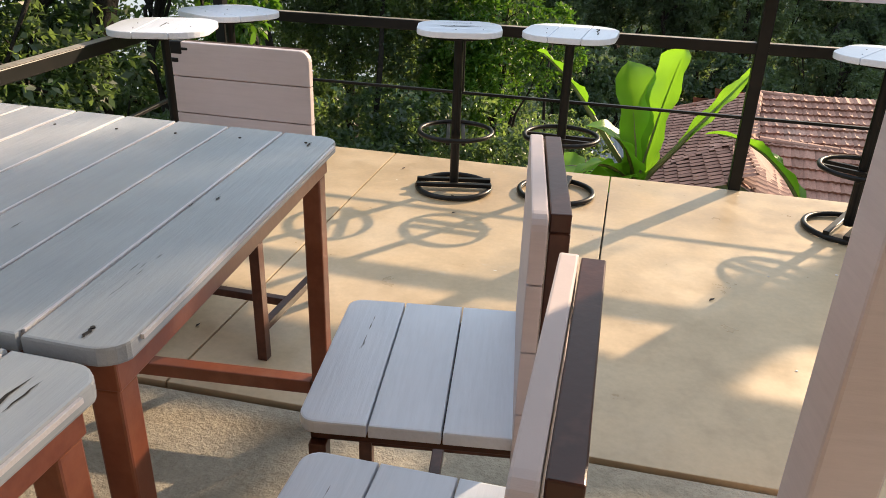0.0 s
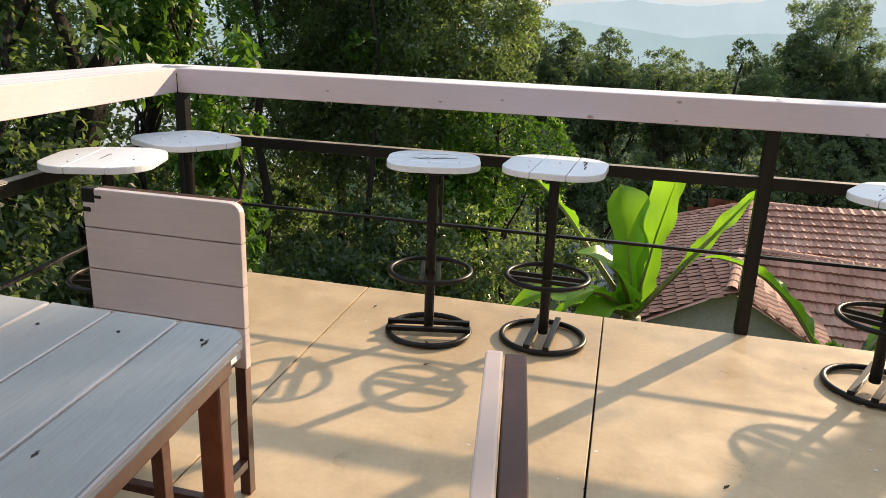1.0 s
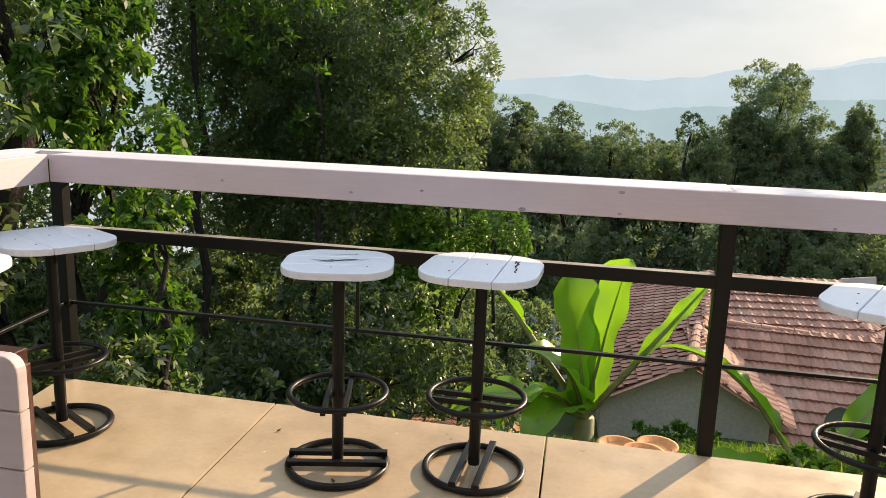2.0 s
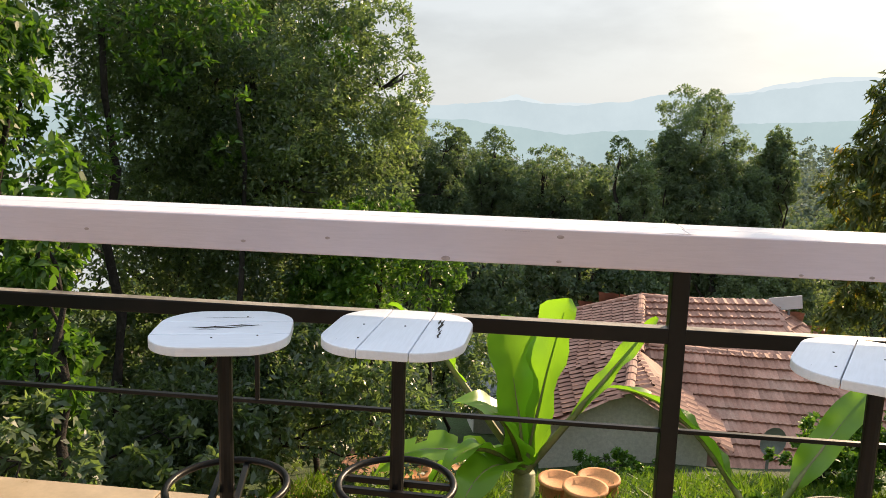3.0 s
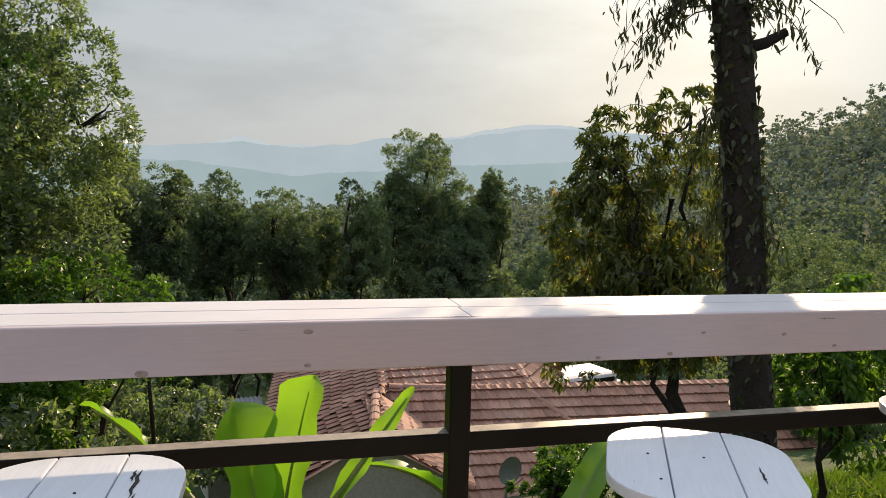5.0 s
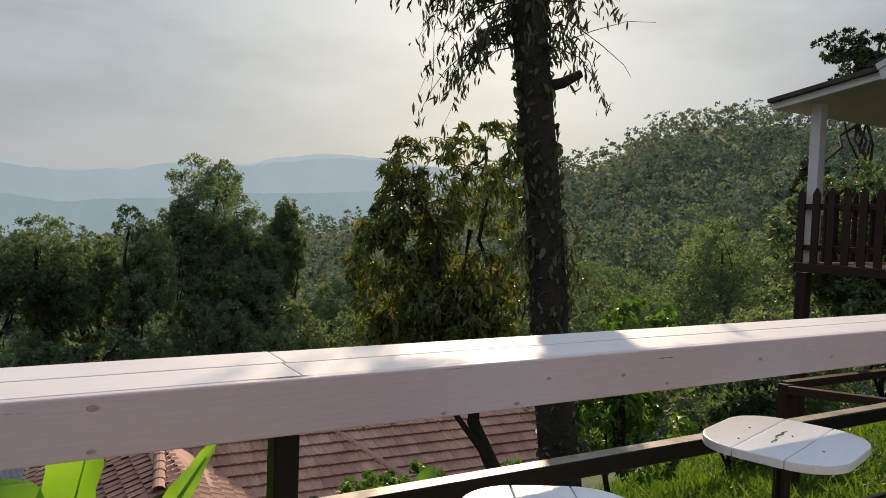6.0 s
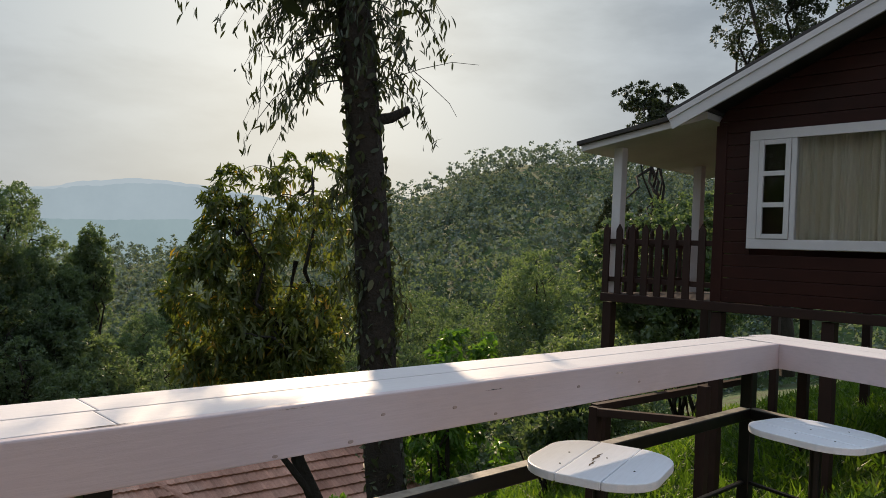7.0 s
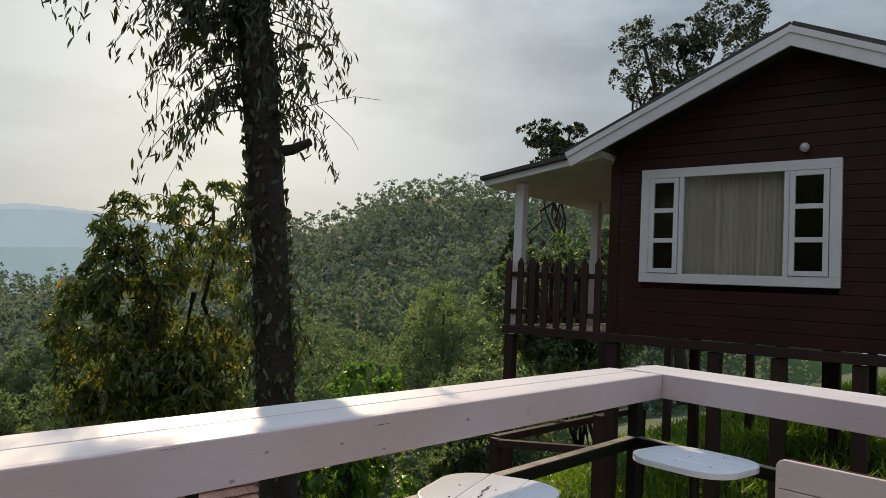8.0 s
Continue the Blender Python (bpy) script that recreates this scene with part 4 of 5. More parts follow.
def ridge_caps(parent, a, b, step=0.36, r=0.11):
    a, b = Vector(a), Vector(b)
    n = max(1, int((b - a).length / step))
    d = (b - a) / n
    q = d.to_track_quat("X", "Z").to_matrix().to_4x4()
    for i in range(n):
        bm = bmesh.new()
        k = 6
        rows = []
        for s, rr in ((-0.02, r * 1.1), (d.length + 0.02, r * 0.92)):
            rows.append([bm.verts.new((s, rr * math.cos(math.pi * j / k), 0.02 + rr * 0.75 * math.sin(math.pi * j / k))) for j in range(k + 1)])
        for j in range(k):
            bm.faces.new((rows[0][j], rows[0][j + 1], rows[1][j + 1], rows[1][j]))
        bm.transform(Matrix.Translation(a + d * i) @ q)
        part("ridge_tile", bm, TILE, parent)


# upper hip roof
ra, rb = (2.7, 22.0, -2.95), (6.08, 22.0, -3.03)
el, er, bl, br, nl = (2.15, 18.3, -3.42), (6.3, 19.3, -4.0), (0.1, 24.4, -4.3), (8.3, 22.6, -4.35), (-0.5, 18.3, -4.65)
u1 = slope(low, ((1.7, 19.2, -4.1), er, rb, ra), 0.3, 0.26, "roof", seed=1)
slope(low, (bl, nl, el, ra), 0.3, 0.26, "roof", seed=2)
slope(low, (er, br, rb, rb), 0.3, 0.26, "roof", seed=3)
slope(low, (br, bl, ra, rb), 0.5, 0.6, "roof", seed=4)
for p, q in ((ra, rb), (el, ra), (er, rb), (br, rb), (bl, ra)):
    ridge_caps(u1, p, q)
# lower front roof
la, lb = (2.5, 19.2, -3.5), (11.9, 19.2, -4.0)
fl, fr = (1.6, 16.3, -5.35), (13.4, 16.3, -5.6)
u2 = slope(low, (fl, fr, lb, la), 0.3, 0.26, "roof", seed=5)
slope(low, (fr, (13.4, 22.0, -5.6), lb, lb), 0.3, 0.26, "roof", seed=6)
ridge_caps(u2, (8.2, 16.4, -5.36), (5.86, 19.1, -3.68))
ridge_caps(u2, la, lb)
ridge_caps(u2, fr, lb)
# small gable in front
ga, gb = (1.62, 15.8, -3.47), (2.1, 18.5, -3.34)
gl, gl2, gr, gr2 = (-0.35, 15.8, -4.52), (-0.4, 18.5, -4.55), (3.6, 15.8, -4.58), (3.8, 18.5, -4.5)
u3 = slope(low, (gl2, gl, ga, gb), 0.3, 0.26, "roof", True, seed=7)
slope(low, (gr, gr2, gb, ga), 0.3, 0.26, "roof", True, seed=8)
ridge_caps(u3, ga, gb)
bm = bmesh.new()
f = bm.faces.new([bm.verts.new(v) for v in ((0.0, 16.15, -8.6), (3.25, 16.15, -8.6), (3.25, 16.15, -4.5), (1.63, 16.15, -3.58), (0.0, 16.15, -4.45))])
r = bmesh.ops.extrude_face_region(bm, geom=[f])
bmesh.ops.translate(bm, vec=(0, 0.25, 0), verts=[v for v in r["geom"] if isinstance(v, bmesh.types.BMVert)])
bmesh.ops.recalc_face_normals(bm, faces=bm.faces)
part("wall", bm, PLASTER, low)
part("wall", B((0.0, 16.41, -8.6), (0.25, 21, -4.75)), PLASTER, low)
part("wall", B((3.3, 17.0, -8.6), (12.8, 17.2, -5.6)), PLASTER, low)
part("wall", B((0.0, 20.0, -8.6), (7.9, 24.2, -4.75)), PLASTER, low)

dish = thing("satellite_dish", "small grey satellite dish beside the tiled roof", "dish", 4.36, 16.0, -4.34, 20)
bm = bmesh.new()
rows = []
for i in range(6):
    rr = 0.29 * (i + 0.02) / 5
    rows.append([bm.verts.new((rr * math.cos(2 * math.pi * j / 20), -0.45 * rr * rr * 1.6, rr * math.sin(2 * math.pi * j / 20))) for j in range(20)])
for a, b in zip(rows, rows[1:]):
    for j in range(20):
        bm.faces.new((a[j], a[(j + 1) % 20], b[(j + 1) % 20], b[j]))
part("reflector", bm, SHEET, dish, smooth=True)
part("mast", rod(bmesh.new(), (0, 0.05, -2.2), (0, 0.05, 0.0), 0.03), SHEET, dish)
part("feed_arm", rod(bmesh.new(), (0, -0.08, -0.36), (0, -0.45, 0.0), 0.012), SHEET, dish)

shed_at = (-1.1, 24.0, -1.6)
shed = thing("shed", "small grey shed with a corrugated sheet roof", "shed", *shed_at, 10)
bm = bmesh.new()
vs = []
for i in range(61):
    x = -1.0 + 2.0 * i / 60
    vs.append((bm.verts.new((x, -1.6, -4.9 + 0.025 * math.sin(i * 1.5))), bm.verts.new((x, 1.6, -3.9 + 0.025 * math.sin(i * 1.5)))))
for a, b in zip(vs, vs[1:]):
    bm.faces.new((a[0], b[0], b[1], a[1]))
part("roof", bm, SHEET, shed, smooth=True)
part("wall", B((-0.9, -1.5, -8.8), (0.9, 1.5, -5.0)), PLASTER, shed)

board = thing("roof_panel", "white panel on a pole above the tiled roof", "panel", 6.54, 22.0, -3.68)
part("pole", rod(bmesh.new(), (0, 0, 0), (0, 0, 0.75), 0.03), SHEET, board)
part("sheet", B((-0.42, -0.03, 0.6), (0.42, 0.0, 0.95), pose(0, 0, 0, 0, -8, 0), 0.006), WHITE, board)


def clay_pot(label):
    p = thing("planter_pot", label, "pot", group="orange pots on the slope")
    prof = [(0.15, 0), (0.23, 0.1), (0.28, 0.24), (0.26, 0.36), (0.3, 0.4), (0.3, 0.44), (0.26, 0.44), (0.2, 0.38), (0.001, 0.38)]
    bm = bmesh.new()
    rows = [[bm.verts.new((r * math.cos(2 * math.pi * j / 18), r * math.sin(2 * math.pi * j / 18), z)) for j in range(18)] for r, z in prof]
    for a, b in zip(rows, rows[1:]):
        for j in range(18):
            bm.faces.new((a[j], a[(j + 1) % 18], b[(j + 1) % 18], b[j]))
    part("bowl", bm, POT, p, smooth=True)
    return p


pot = clay_pot("orange clay pot on the slope")
pot.matrix_world = pose(-2.0, 12.3, ground_z(-2.0, 12.3) - 0.05)
for x, y in ((-1.25, 12.6), (0.15, 11.8), (0.7, 11.9), (0.45, 11.2)):
    copy_thing(pot, pose(x, y, ground_z(x, y) - 0.05, 0, 0, x * 50))


# ---- parked car beyond the tiled roof ----
car = thing("parked_car", "white parked car beyond the tiled house", "car", 9.7, 24.4, -6.25, 15)
tagged(part("parking_pad", B((8.4, 22.9, -9.8), (14.0, 27.0, -6.252), None, 0.02), ROUGHC), "concrete parking pad beyond the tiled house", "pad", "", "structure")
part("body", B((-2.0, -0.82, 0.35), (2.0, 0.82, 1.0), None, 0.15), WHITE, car)
cab = part("cabin", B((-1.2, -0.72, 0.98), (1.1, 0.72, 1.55), None, 0.16), WHITE, car)
for side in (-1, 1):
    for x0, x1 in ((-1.0, -0.1), (0.0, 0.9)):
        part("window", B((x0, side * 0.725 - 0.006, 1.1), (x1, side * 0.725 + 0.006, 1.42), None, 0.003), BLACK, cab)
    for x in (-1.25, 1.25):
        part("wheel", rod(bmesh.new(), (x, side * 0.7, 0.32), (x, side * 0.86, 0.32), 0.32, None, 20), BLACK, car)
part("windscreen", B((1.1, -0.6, 1.08), (1.112, 0.6, 1.42), None, 0.003), BLACK, cab)

# ---- banana plant ----
def blade(L, W, curl, split=0.0, blunt=0.72):
    """One long banana leaf along +x with a folded midrib that bends down by curl, its sides torn in places."""
    n = 26
    vs, fs = [], []
    g = random.Random(int(L * 1000 + W * 77))
    for i in range(n + 1):
        s = i / n
        a = curl * s * s
        x, z = L * s * math.cos(a * 0.5), -L * s * math.sin(a * 0.5)
        w = W * min(1, (s * 5) ** 0.7) * (1 - max(0, (s - blunt) / (1 - blunt)) ** 2.2) + 0.004
        for k, q in ((-1, 1.0), (-1, 0.5), (0, 0), (1, 0.5), (1, 1.0)):
            wave = 0.02 * math.sin(s * 19 + k * 2) * q + g.uniform(-0.006, 0.006) * q
            vs.append((x, k * q * w, z + 0.16 * q * w * 2 + wave))
    for i in range(n):
        for k in range(4):
            if g.random() < split and k in (0, 3):
                continue
            a = i * 5 + k
            fs.append((a, a + 1, a + 6, a + 5))
    return vs, fs


def banana(label, x, y, leaves, height=1.1, z=None):
    p = thing("banana_plant", label, "banana plant")
    gz = ground_z(x, y) if z is None else z
    bm = bmesh.new()
    limb(bm, wander((x, y, gz - 0.1), (x, y, gz + height), 4, 0.01), 0.1, 0.06, 10)
    for i in range(5):
        a = i * 1.3
        limb(bm, wander((x + 0.12 * math.cos(a), y + 0.12 * math.sin(a), gz - 0.1), (x + 0.05 * math.cos(a), y + 0.05 * math.sin(a), gz + height * 0.8), 4, 0.02), 0.04, 0.03, 7)
    part("stem", bm, STEMM, p, smooth=True)
    for az, el, L, W, curl, stalk, roll, split, *end in leaves:
        m = Matrix.Translation((x, y, gz + height)) @ Matrix.Rotation(radians(90 - az), 4, "Z") @ Matrix.Rotation(radians(-el), 4, "Y") @ Matrix.Rotation(radians(roll), 4, "X")
        vs, fs = blade(L, W, curl, split, *end)
        vs = [tuple(m @ (Vector(v) + Vector((stalk, 0, 0)))) for v in vs]
        lf = mesh_object("leaf", vs, fs, BANANA, p, smooth=True)
        bm = bmesh.new()
        rib = [m @ (Vector((0, 0, 0)))] + [Vector(vs[i * 5 + 2]) - (m.to_3x3() @ Vector((0, 0, 0.008))) for i in range(0, 27, 3)]
        limb(bm, rib, 0.022, 0.004, 6)
        part("midrib", bm, STEMM, lf, smooth=True)
    return p


banana("young banana plant with broad bright green upright leaves", -0.42, 5.95,
       [(60, 80, 0.98, 0.14, 0.12, 0.03, 12, 0.0, 0.9), (-60, 80, 0.88, 0.165, 0.15, 0.02, -18, 0.0, 0.88), (-80, 52, 0.62, 0.055, 0.3, 0.6, 35, 0.0), (-140, 68, 0.62, 0.14, 0.9, 0.05, -30, 0.03),
        (78, 52, 0.72, 0.042, 0.0, 0.42, 40, 0.0), (-100, 20, 0.75, 0.10, 1.2, 0.15, -20, 0.12), (215, 30, 0.5, 0.12, 1.4, 0.1, 0, 0.03), (-65, 5, 0.6, 0.11, 1.2, 0.1, 0, 0.1), (-120, 40, 0.5, 0.1, 1.3, 0.1, 20, 0.05)], 1.22)
banana("banana plant with torn pale green leaves", 1.0, 6.3,
       [(-50, 48, 1.0, 0.13, 0.8, 0.25, 30, 0.06), (65, 50, 0.85, 0.09, 0.2, 0.3, 25, 0.0), (150, 25, 0.8, 0.15, 1.2, 0.1, 0, 0.03), (90, 8, 0.8, 0.12, 0.9, 0.15, -20, 0.08), (200, 30, 0.8, 0.14, 1.0, 0.15, 0, 0.0), (-90, 10, 0.7, 0.13, 0.8, 0.15, 0, 0.03)], 0.85)

# ---- trees ----
DK = "leafy tree with dense dark green crown"
evergreen = tree("tree", "large dense evergreen tree with dark glossy leaves", polar(-27, 13.5, -5), lobes_in(polar(-24.2, 13.5, 1.2), (3.3, 3.0, 4.0), 30, (0.28, 0.40), 3) + [polar(-12.3, 12.6, 2.0) + (0.8, 0.9, 0.8), polar(-12.6, 12.7, 1.2) + (0.8, 0.9, 0.7), polar(-13.8, 12.8, 2.9) + (0.85, 0.9, 0.75), polar(-16.5, 13, 3.8) + (1.0, 1.0, 0.9), polar(-20, 13.2, 4.4) + (1.1, 1.1, 0.9), polar(-13.5, 12.6, 0.3) + (0.8, 1.0, 0.7), polar(-16, 12.8, 1.2) + (1.1, 1.1, 1.0), polar(-18.5, 13, 2.5) + (1.2, 1.2, 1.1), polar(-17, 12.6, -0.6) + (1.2, 1.2, 1.2)],
     190000, 0.088, 0.42, LEAF_DARK, 0.19, 14, 0.0, 0.24, None, 0.7, 44)
p, u = cloud([polar(-23.5, 10.4, 2.8) + (0.35, 0.3, 0.4), polar(-22.8, 10.4, 1.7) + (0.28, 0.25, 0.25), polar(-27, 10.3, 3.3) + (0.5, 0.4, 0.6), polar(-28, 10.2, 2.2) + (0.4, 0.3, 0.5), polar(-31, 10.2, 3.0) + (0.6, 0.4, 0.9), polar(-24, 10.6, 0.9) + (0.3, 0.3, 0.25), polar(-16, 11.8, 2.6) + (0.35, 0.3, 0.3), polar(-34, 10.2, 1.0) + (0.4, 0.3, 0.6)], 2300, 0.4, 0.4, 12)
leaf_mesh("young_shoot", p, 0.13, 0.35, LEAF_BRIGHT, evergreen, -0.3, outward=u, label="sunlit yellow-green young leaves", kind="stuff")
tree("tree", "tall dark forest tree with a thick trunk", polar(-47, 8.6, -2.5), lobes_in(polar(-52, 9.5, 3.6), (2.2, 2.0, 2.4), 10, (0.3, 0.45), 4) + lobes_in(polar(-52, 8.6, -0.2), (1.6, 1.5, 1.6), 6, (0.3, 0.5), 5), 22000, 0.12, 0.45, LEAF_DARK, 0.2, 8, 0.6, top=polar(-46, 8.8, 4.5))
tree("tree", DK, polar(-62, 9, -3), lobes_in(polar(-62, 9, 1.5), (3.2, 3.0, 4.2), 18, (0.3, 0.45), 6), 18000, 0.14, 0.45, LEAF_DARK, 0.2, 8, 0.3)
tree("tree", "slender tree with sparse sunlit branches", polar(-40, 11.5, -4), lobes_in(polar(-41, 11.5, 2.2), (1.3, 1.2, 3.0), 12, (0.25, 0.36), 34), 7500, 0.11, 0.45, LEAF_BRIGHT, 0.1, 10, 0.3)
tree("tree", DK, polar(-53, 15, -5), lobes_in(polar(-54, 15, 2.2), (3.7, 3.0, 5.5), 26, (0.3, 0.42), 33), 30000, 0.15, 0.45, LEAF_DARK, 0.3, 12, 0.2)
tree("tree", DK, polar(-46, 21, -6), lobes_in(polar(-46, 21, 4.5), (5.5, 3.0, 6.5), 26, (0.28, 0.40), 35), 26000, 0.17, 0.45, LEAF_MID, 0.3, 12, 0.1)
tree("tree", DK, polar(-42, 17, -6), lobes_in(polar(-43, 17, -2.6), (5, 3.0, 4.0), 20, (0.3, 0.42), 7), 20000, 0.17, 0.45, LEAF_DARK, 0.3, 10, 0.2)
tree("tree", DK, polar(-30, 19, -7), lobes_in(polar(-27, 19, 0.5), (4.6, 3.0, 6), 18, (0.3, 0.42), 8), 16000, 0.17, 0.45, LEAF_DARK, 0.3, 10, 0.2)
tree("shrub", "sunlit shrub with large bright green leaves", polar(-37, 6.2, -2.4), lobes_in(polar(-38, 6.6, 0.0), (0.8, 0.7, 1.2), 7, (0.3, 0.5), 9), 3600, 0.12, 0.45, LEAF_BRIGHT, 0.06, 5, 0.7, category="shrub")
tree("tree", "slim tree hung with bright sunlit leaves", polar(-41.5, 7.6, -2.6), lobes_in(polar(-42.5, 7.6, 1.9), (0.75, 0.7, 2.2), 9, (0.25, 0.4), 13), 5500, 0.12, 0.4, LEAF_BRIGHT, 0.09, 6, 0.9)
tree("shrub", "leafy shrub beside the lower house", polar(21, 11, -4.5), lobes_in(polar(21.5, 11.2, -3.1), (1.1, 0.9, 0.7), 7, (0.35, 0.5), 14), 6000, 0.1, 0.42, LEAF_BRIGHT, 0.05, 5, 0.1, category="shrub")
tree("shrub", "leafy weeds on the slope below the terrace", polar(29, 10, -4), lobes_in(polar(29.5, 10.4, -2.7), (1.4, 0.9, 0.6), 8, (0.35, 0.5), 16), 5000, 0.1, 0.4, LEAF_BRIGHT, 0.04, 5, 0.1, category="shrub")
tree("shrub", "leafy weeds on the slope below the terrace", polar(8, 12, -4.6), lobes_in(polar(9, 12.4, -4.6), (1.1, 0.6, 0.3), 8, (0.35, 0.5), 17), 3000, 0.1, 0.4, LEAF_BRIGHT, 0.04, 5, 0.1, category="shrub")
tree("shrub", "low weeds at the foot of the terrace", (0.55, 5.6, -2.0), lobes_in((0.7, 5.7, -1.0), (0.7, 0.4, 0.5), 6, (0.35, 0.5), 15), 2600, 0.09, 0.35, LEAF_BRIGHT, 0.03, 5, 0.1, category="shrub")
tree("shrub", "sunlit shrub with yellow-green leaves", polar(-13.5, 11.2, -4), lobes_in(polar(-13, 11.2, -1.1), (1.2, 1.0, 1.6), 9, (0.35, 0.5), 10), 16000, 0.1, 0.42, LEAF_BRIGHT, 0.08, 5, 0.1, category="shrub")
tree("shrub", "dark shrub under the forest edge", polar(-20, 9.5, -4), lobes_in(polar(-20, 9.5, -2.6), (2.6, 1.2, 1.2), 10, (0.3, 0.5), 11), 16000, 0.11, 0.42, LEAF_DARK, 0.06, 5, 0.2, category="shrub")
tree("shrub", "dark shrub under the forest edge", polar(-45, 6.5, -3), lobes_in(polar(-47, 6.3, -1.6), (1.8, 1.2, 1.3), 8, (0.3, 0.5), 12), 12000, 0.11, 0.42, LEAF_DARK, 0.06, 5, 0.2, category="shrub")
for k, (b, d, z) in enumerate(((-55, 13, -2.6), (-46, 12.5, -2.8), (-37, 13, -3.4), (-29, 11.5, -3.6), (-22, 14.5, -4.2), (-16, 16, -4.6), (-10.5, 17, -4.4), (-6, 19, -5.2), (-34, 9, -3.2), (-32, 15, -3.6), (-38, 19, -4.2), (-26, 17, -4.2))):
    tree("shrub", "dense dark undergrowth of the forest edge", polar(b, d, z - 2), lobes_in(polar(b, d, z), (2.2, 1.5, 1.5), 8, (0.35, 0.5), 70 + k), 7000, 0.14, 0.42, LEAF_DARK, 0.06, 4, 0.2, category="shrub")
for b, d, h, r in ((-33, 11, 7, 0.09), (-24, 10.5, 6, 0.06), (-17, 12, 5, 0.06), (-10.5, 13, 4.5, 0.07), (-7.5, 15, 4.5, 0.06)):
    x, y, _ = polar(b, d, 0)
    sap = thing("sapling", "thin bare forest trunk", "tree")
    part("trunk", limb(bmesh.new(), wander((x, y, ground_z(x, y) - 0.3), (x + random.uniform(-0.5, 0.5), y + 0.3, ground_z(x, y) + h), 7, 0.02), r, r * 0.5, 8), BARK, sap, smooth=True)
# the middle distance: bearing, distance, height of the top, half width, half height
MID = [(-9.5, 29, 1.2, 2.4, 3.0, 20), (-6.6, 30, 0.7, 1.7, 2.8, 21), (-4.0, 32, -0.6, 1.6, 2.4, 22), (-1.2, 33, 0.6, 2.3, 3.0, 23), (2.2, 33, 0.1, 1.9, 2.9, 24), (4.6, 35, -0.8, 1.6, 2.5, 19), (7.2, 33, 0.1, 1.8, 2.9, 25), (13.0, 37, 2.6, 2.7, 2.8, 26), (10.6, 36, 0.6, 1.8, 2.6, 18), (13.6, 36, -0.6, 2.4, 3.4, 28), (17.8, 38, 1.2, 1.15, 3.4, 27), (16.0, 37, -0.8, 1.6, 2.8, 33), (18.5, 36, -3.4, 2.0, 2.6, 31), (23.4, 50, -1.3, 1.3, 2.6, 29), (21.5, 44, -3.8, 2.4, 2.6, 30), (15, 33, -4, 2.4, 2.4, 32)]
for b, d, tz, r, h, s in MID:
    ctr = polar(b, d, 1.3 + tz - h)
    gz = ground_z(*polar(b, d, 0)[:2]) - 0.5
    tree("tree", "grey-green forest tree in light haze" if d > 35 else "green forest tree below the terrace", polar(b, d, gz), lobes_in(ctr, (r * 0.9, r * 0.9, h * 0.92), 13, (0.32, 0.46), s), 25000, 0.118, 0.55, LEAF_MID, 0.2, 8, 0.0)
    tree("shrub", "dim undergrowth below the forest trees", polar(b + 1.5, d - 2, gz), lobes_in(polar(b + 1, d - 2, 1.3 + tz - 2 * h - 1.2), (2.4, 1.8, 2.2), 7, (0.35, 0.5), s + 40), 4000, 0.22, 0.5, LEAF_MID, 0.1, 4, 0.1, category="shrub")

# the tall trunk beside the terrace, with hanging twigs
big = thing("tree", "tall straight dark trunk with climbers and hanging narrow leaves", "tree")
stem = [(2.92, 6.55, -2.6), (2.80, 6.65, -1.2), (2.655, 6.76, 0.33), (2.61, 6.79, 0.9), (2.555, 6.83, 1.65), (2.435, 6.91, 2.72), (2.31, 6.99, 3.6), (2.05, 7.15, 5.6)]
part("trunk", limb(bmesh.new(), stem, 0.138, 0.095, 14), BARK, big, smooth=True)
for pts, r in (([(2.53, 6.87, 2.24), (2.66, 6.79, 2.28), (2.77, 6.74, 2.35)], 0.045), ([(2.42, 6.93, 3.1), (2.16, 6.87, 3.49), (1.78, 6.87, 3.72)], 0.035), ([(2.36, 7.0, 3.5), (2.68, 6.95, 3.87), (3.2, 6.95, 4.1)], 0.035)):
    part("branch", limb(bmesh.new(), pts, r, r * 0.6, 8), BARK, big, smooth=True)
bm = bmesh.new()
lp = []
for i in range(165):
    z0 = random.uniform(2.46, 4.4) if i < 145 else random.uniform(0.8, 1.9)
    k = min(6, max(1, sum(1 for q in stem if q[2] < z0)))
    a, b = Vector(stem[k - 1]), Vector(stem[k])
    o = a.lerp(b, (z0 - a.z) / (b.z - a.z))
    ang = random.uniform(0, 2 * math.pi)
    if i % 3:
        ang = random.choice((0.0, math.pi, math.pi, math.pi)) + random.gauss(0, 0.5) - 0.6
        L_fac = 1.15 if math.cos(ang) < 0 else 0.8
    L = (L_fac if i % 3 else 1.0) * random.uniform(0.27, 0.8) if i < 145 else random.uniform(0.12, 0.3)
    pts = []
    for s in range(8):
        t = s / 7
        pts.append(o + Vector((math.cos(ang), math.sin(ang), 0)) * L * (t ** 0.8) + Vector((0, 0, 0.35 * L * t - 0.95 * L * t * t)) + Vector([random.uniform(-0.02, 0.02) for _ in range(3)]))
    limb(bm, pts, 0.006, 0.0015, 4)
    for s in range(2, 8):
        for _ in range(5):
            q = pts[s] + Vector([random.gauss(0, 0.028) for _ in range(3)])
            lp.append((q.x, q.y, q.z - 0.04))
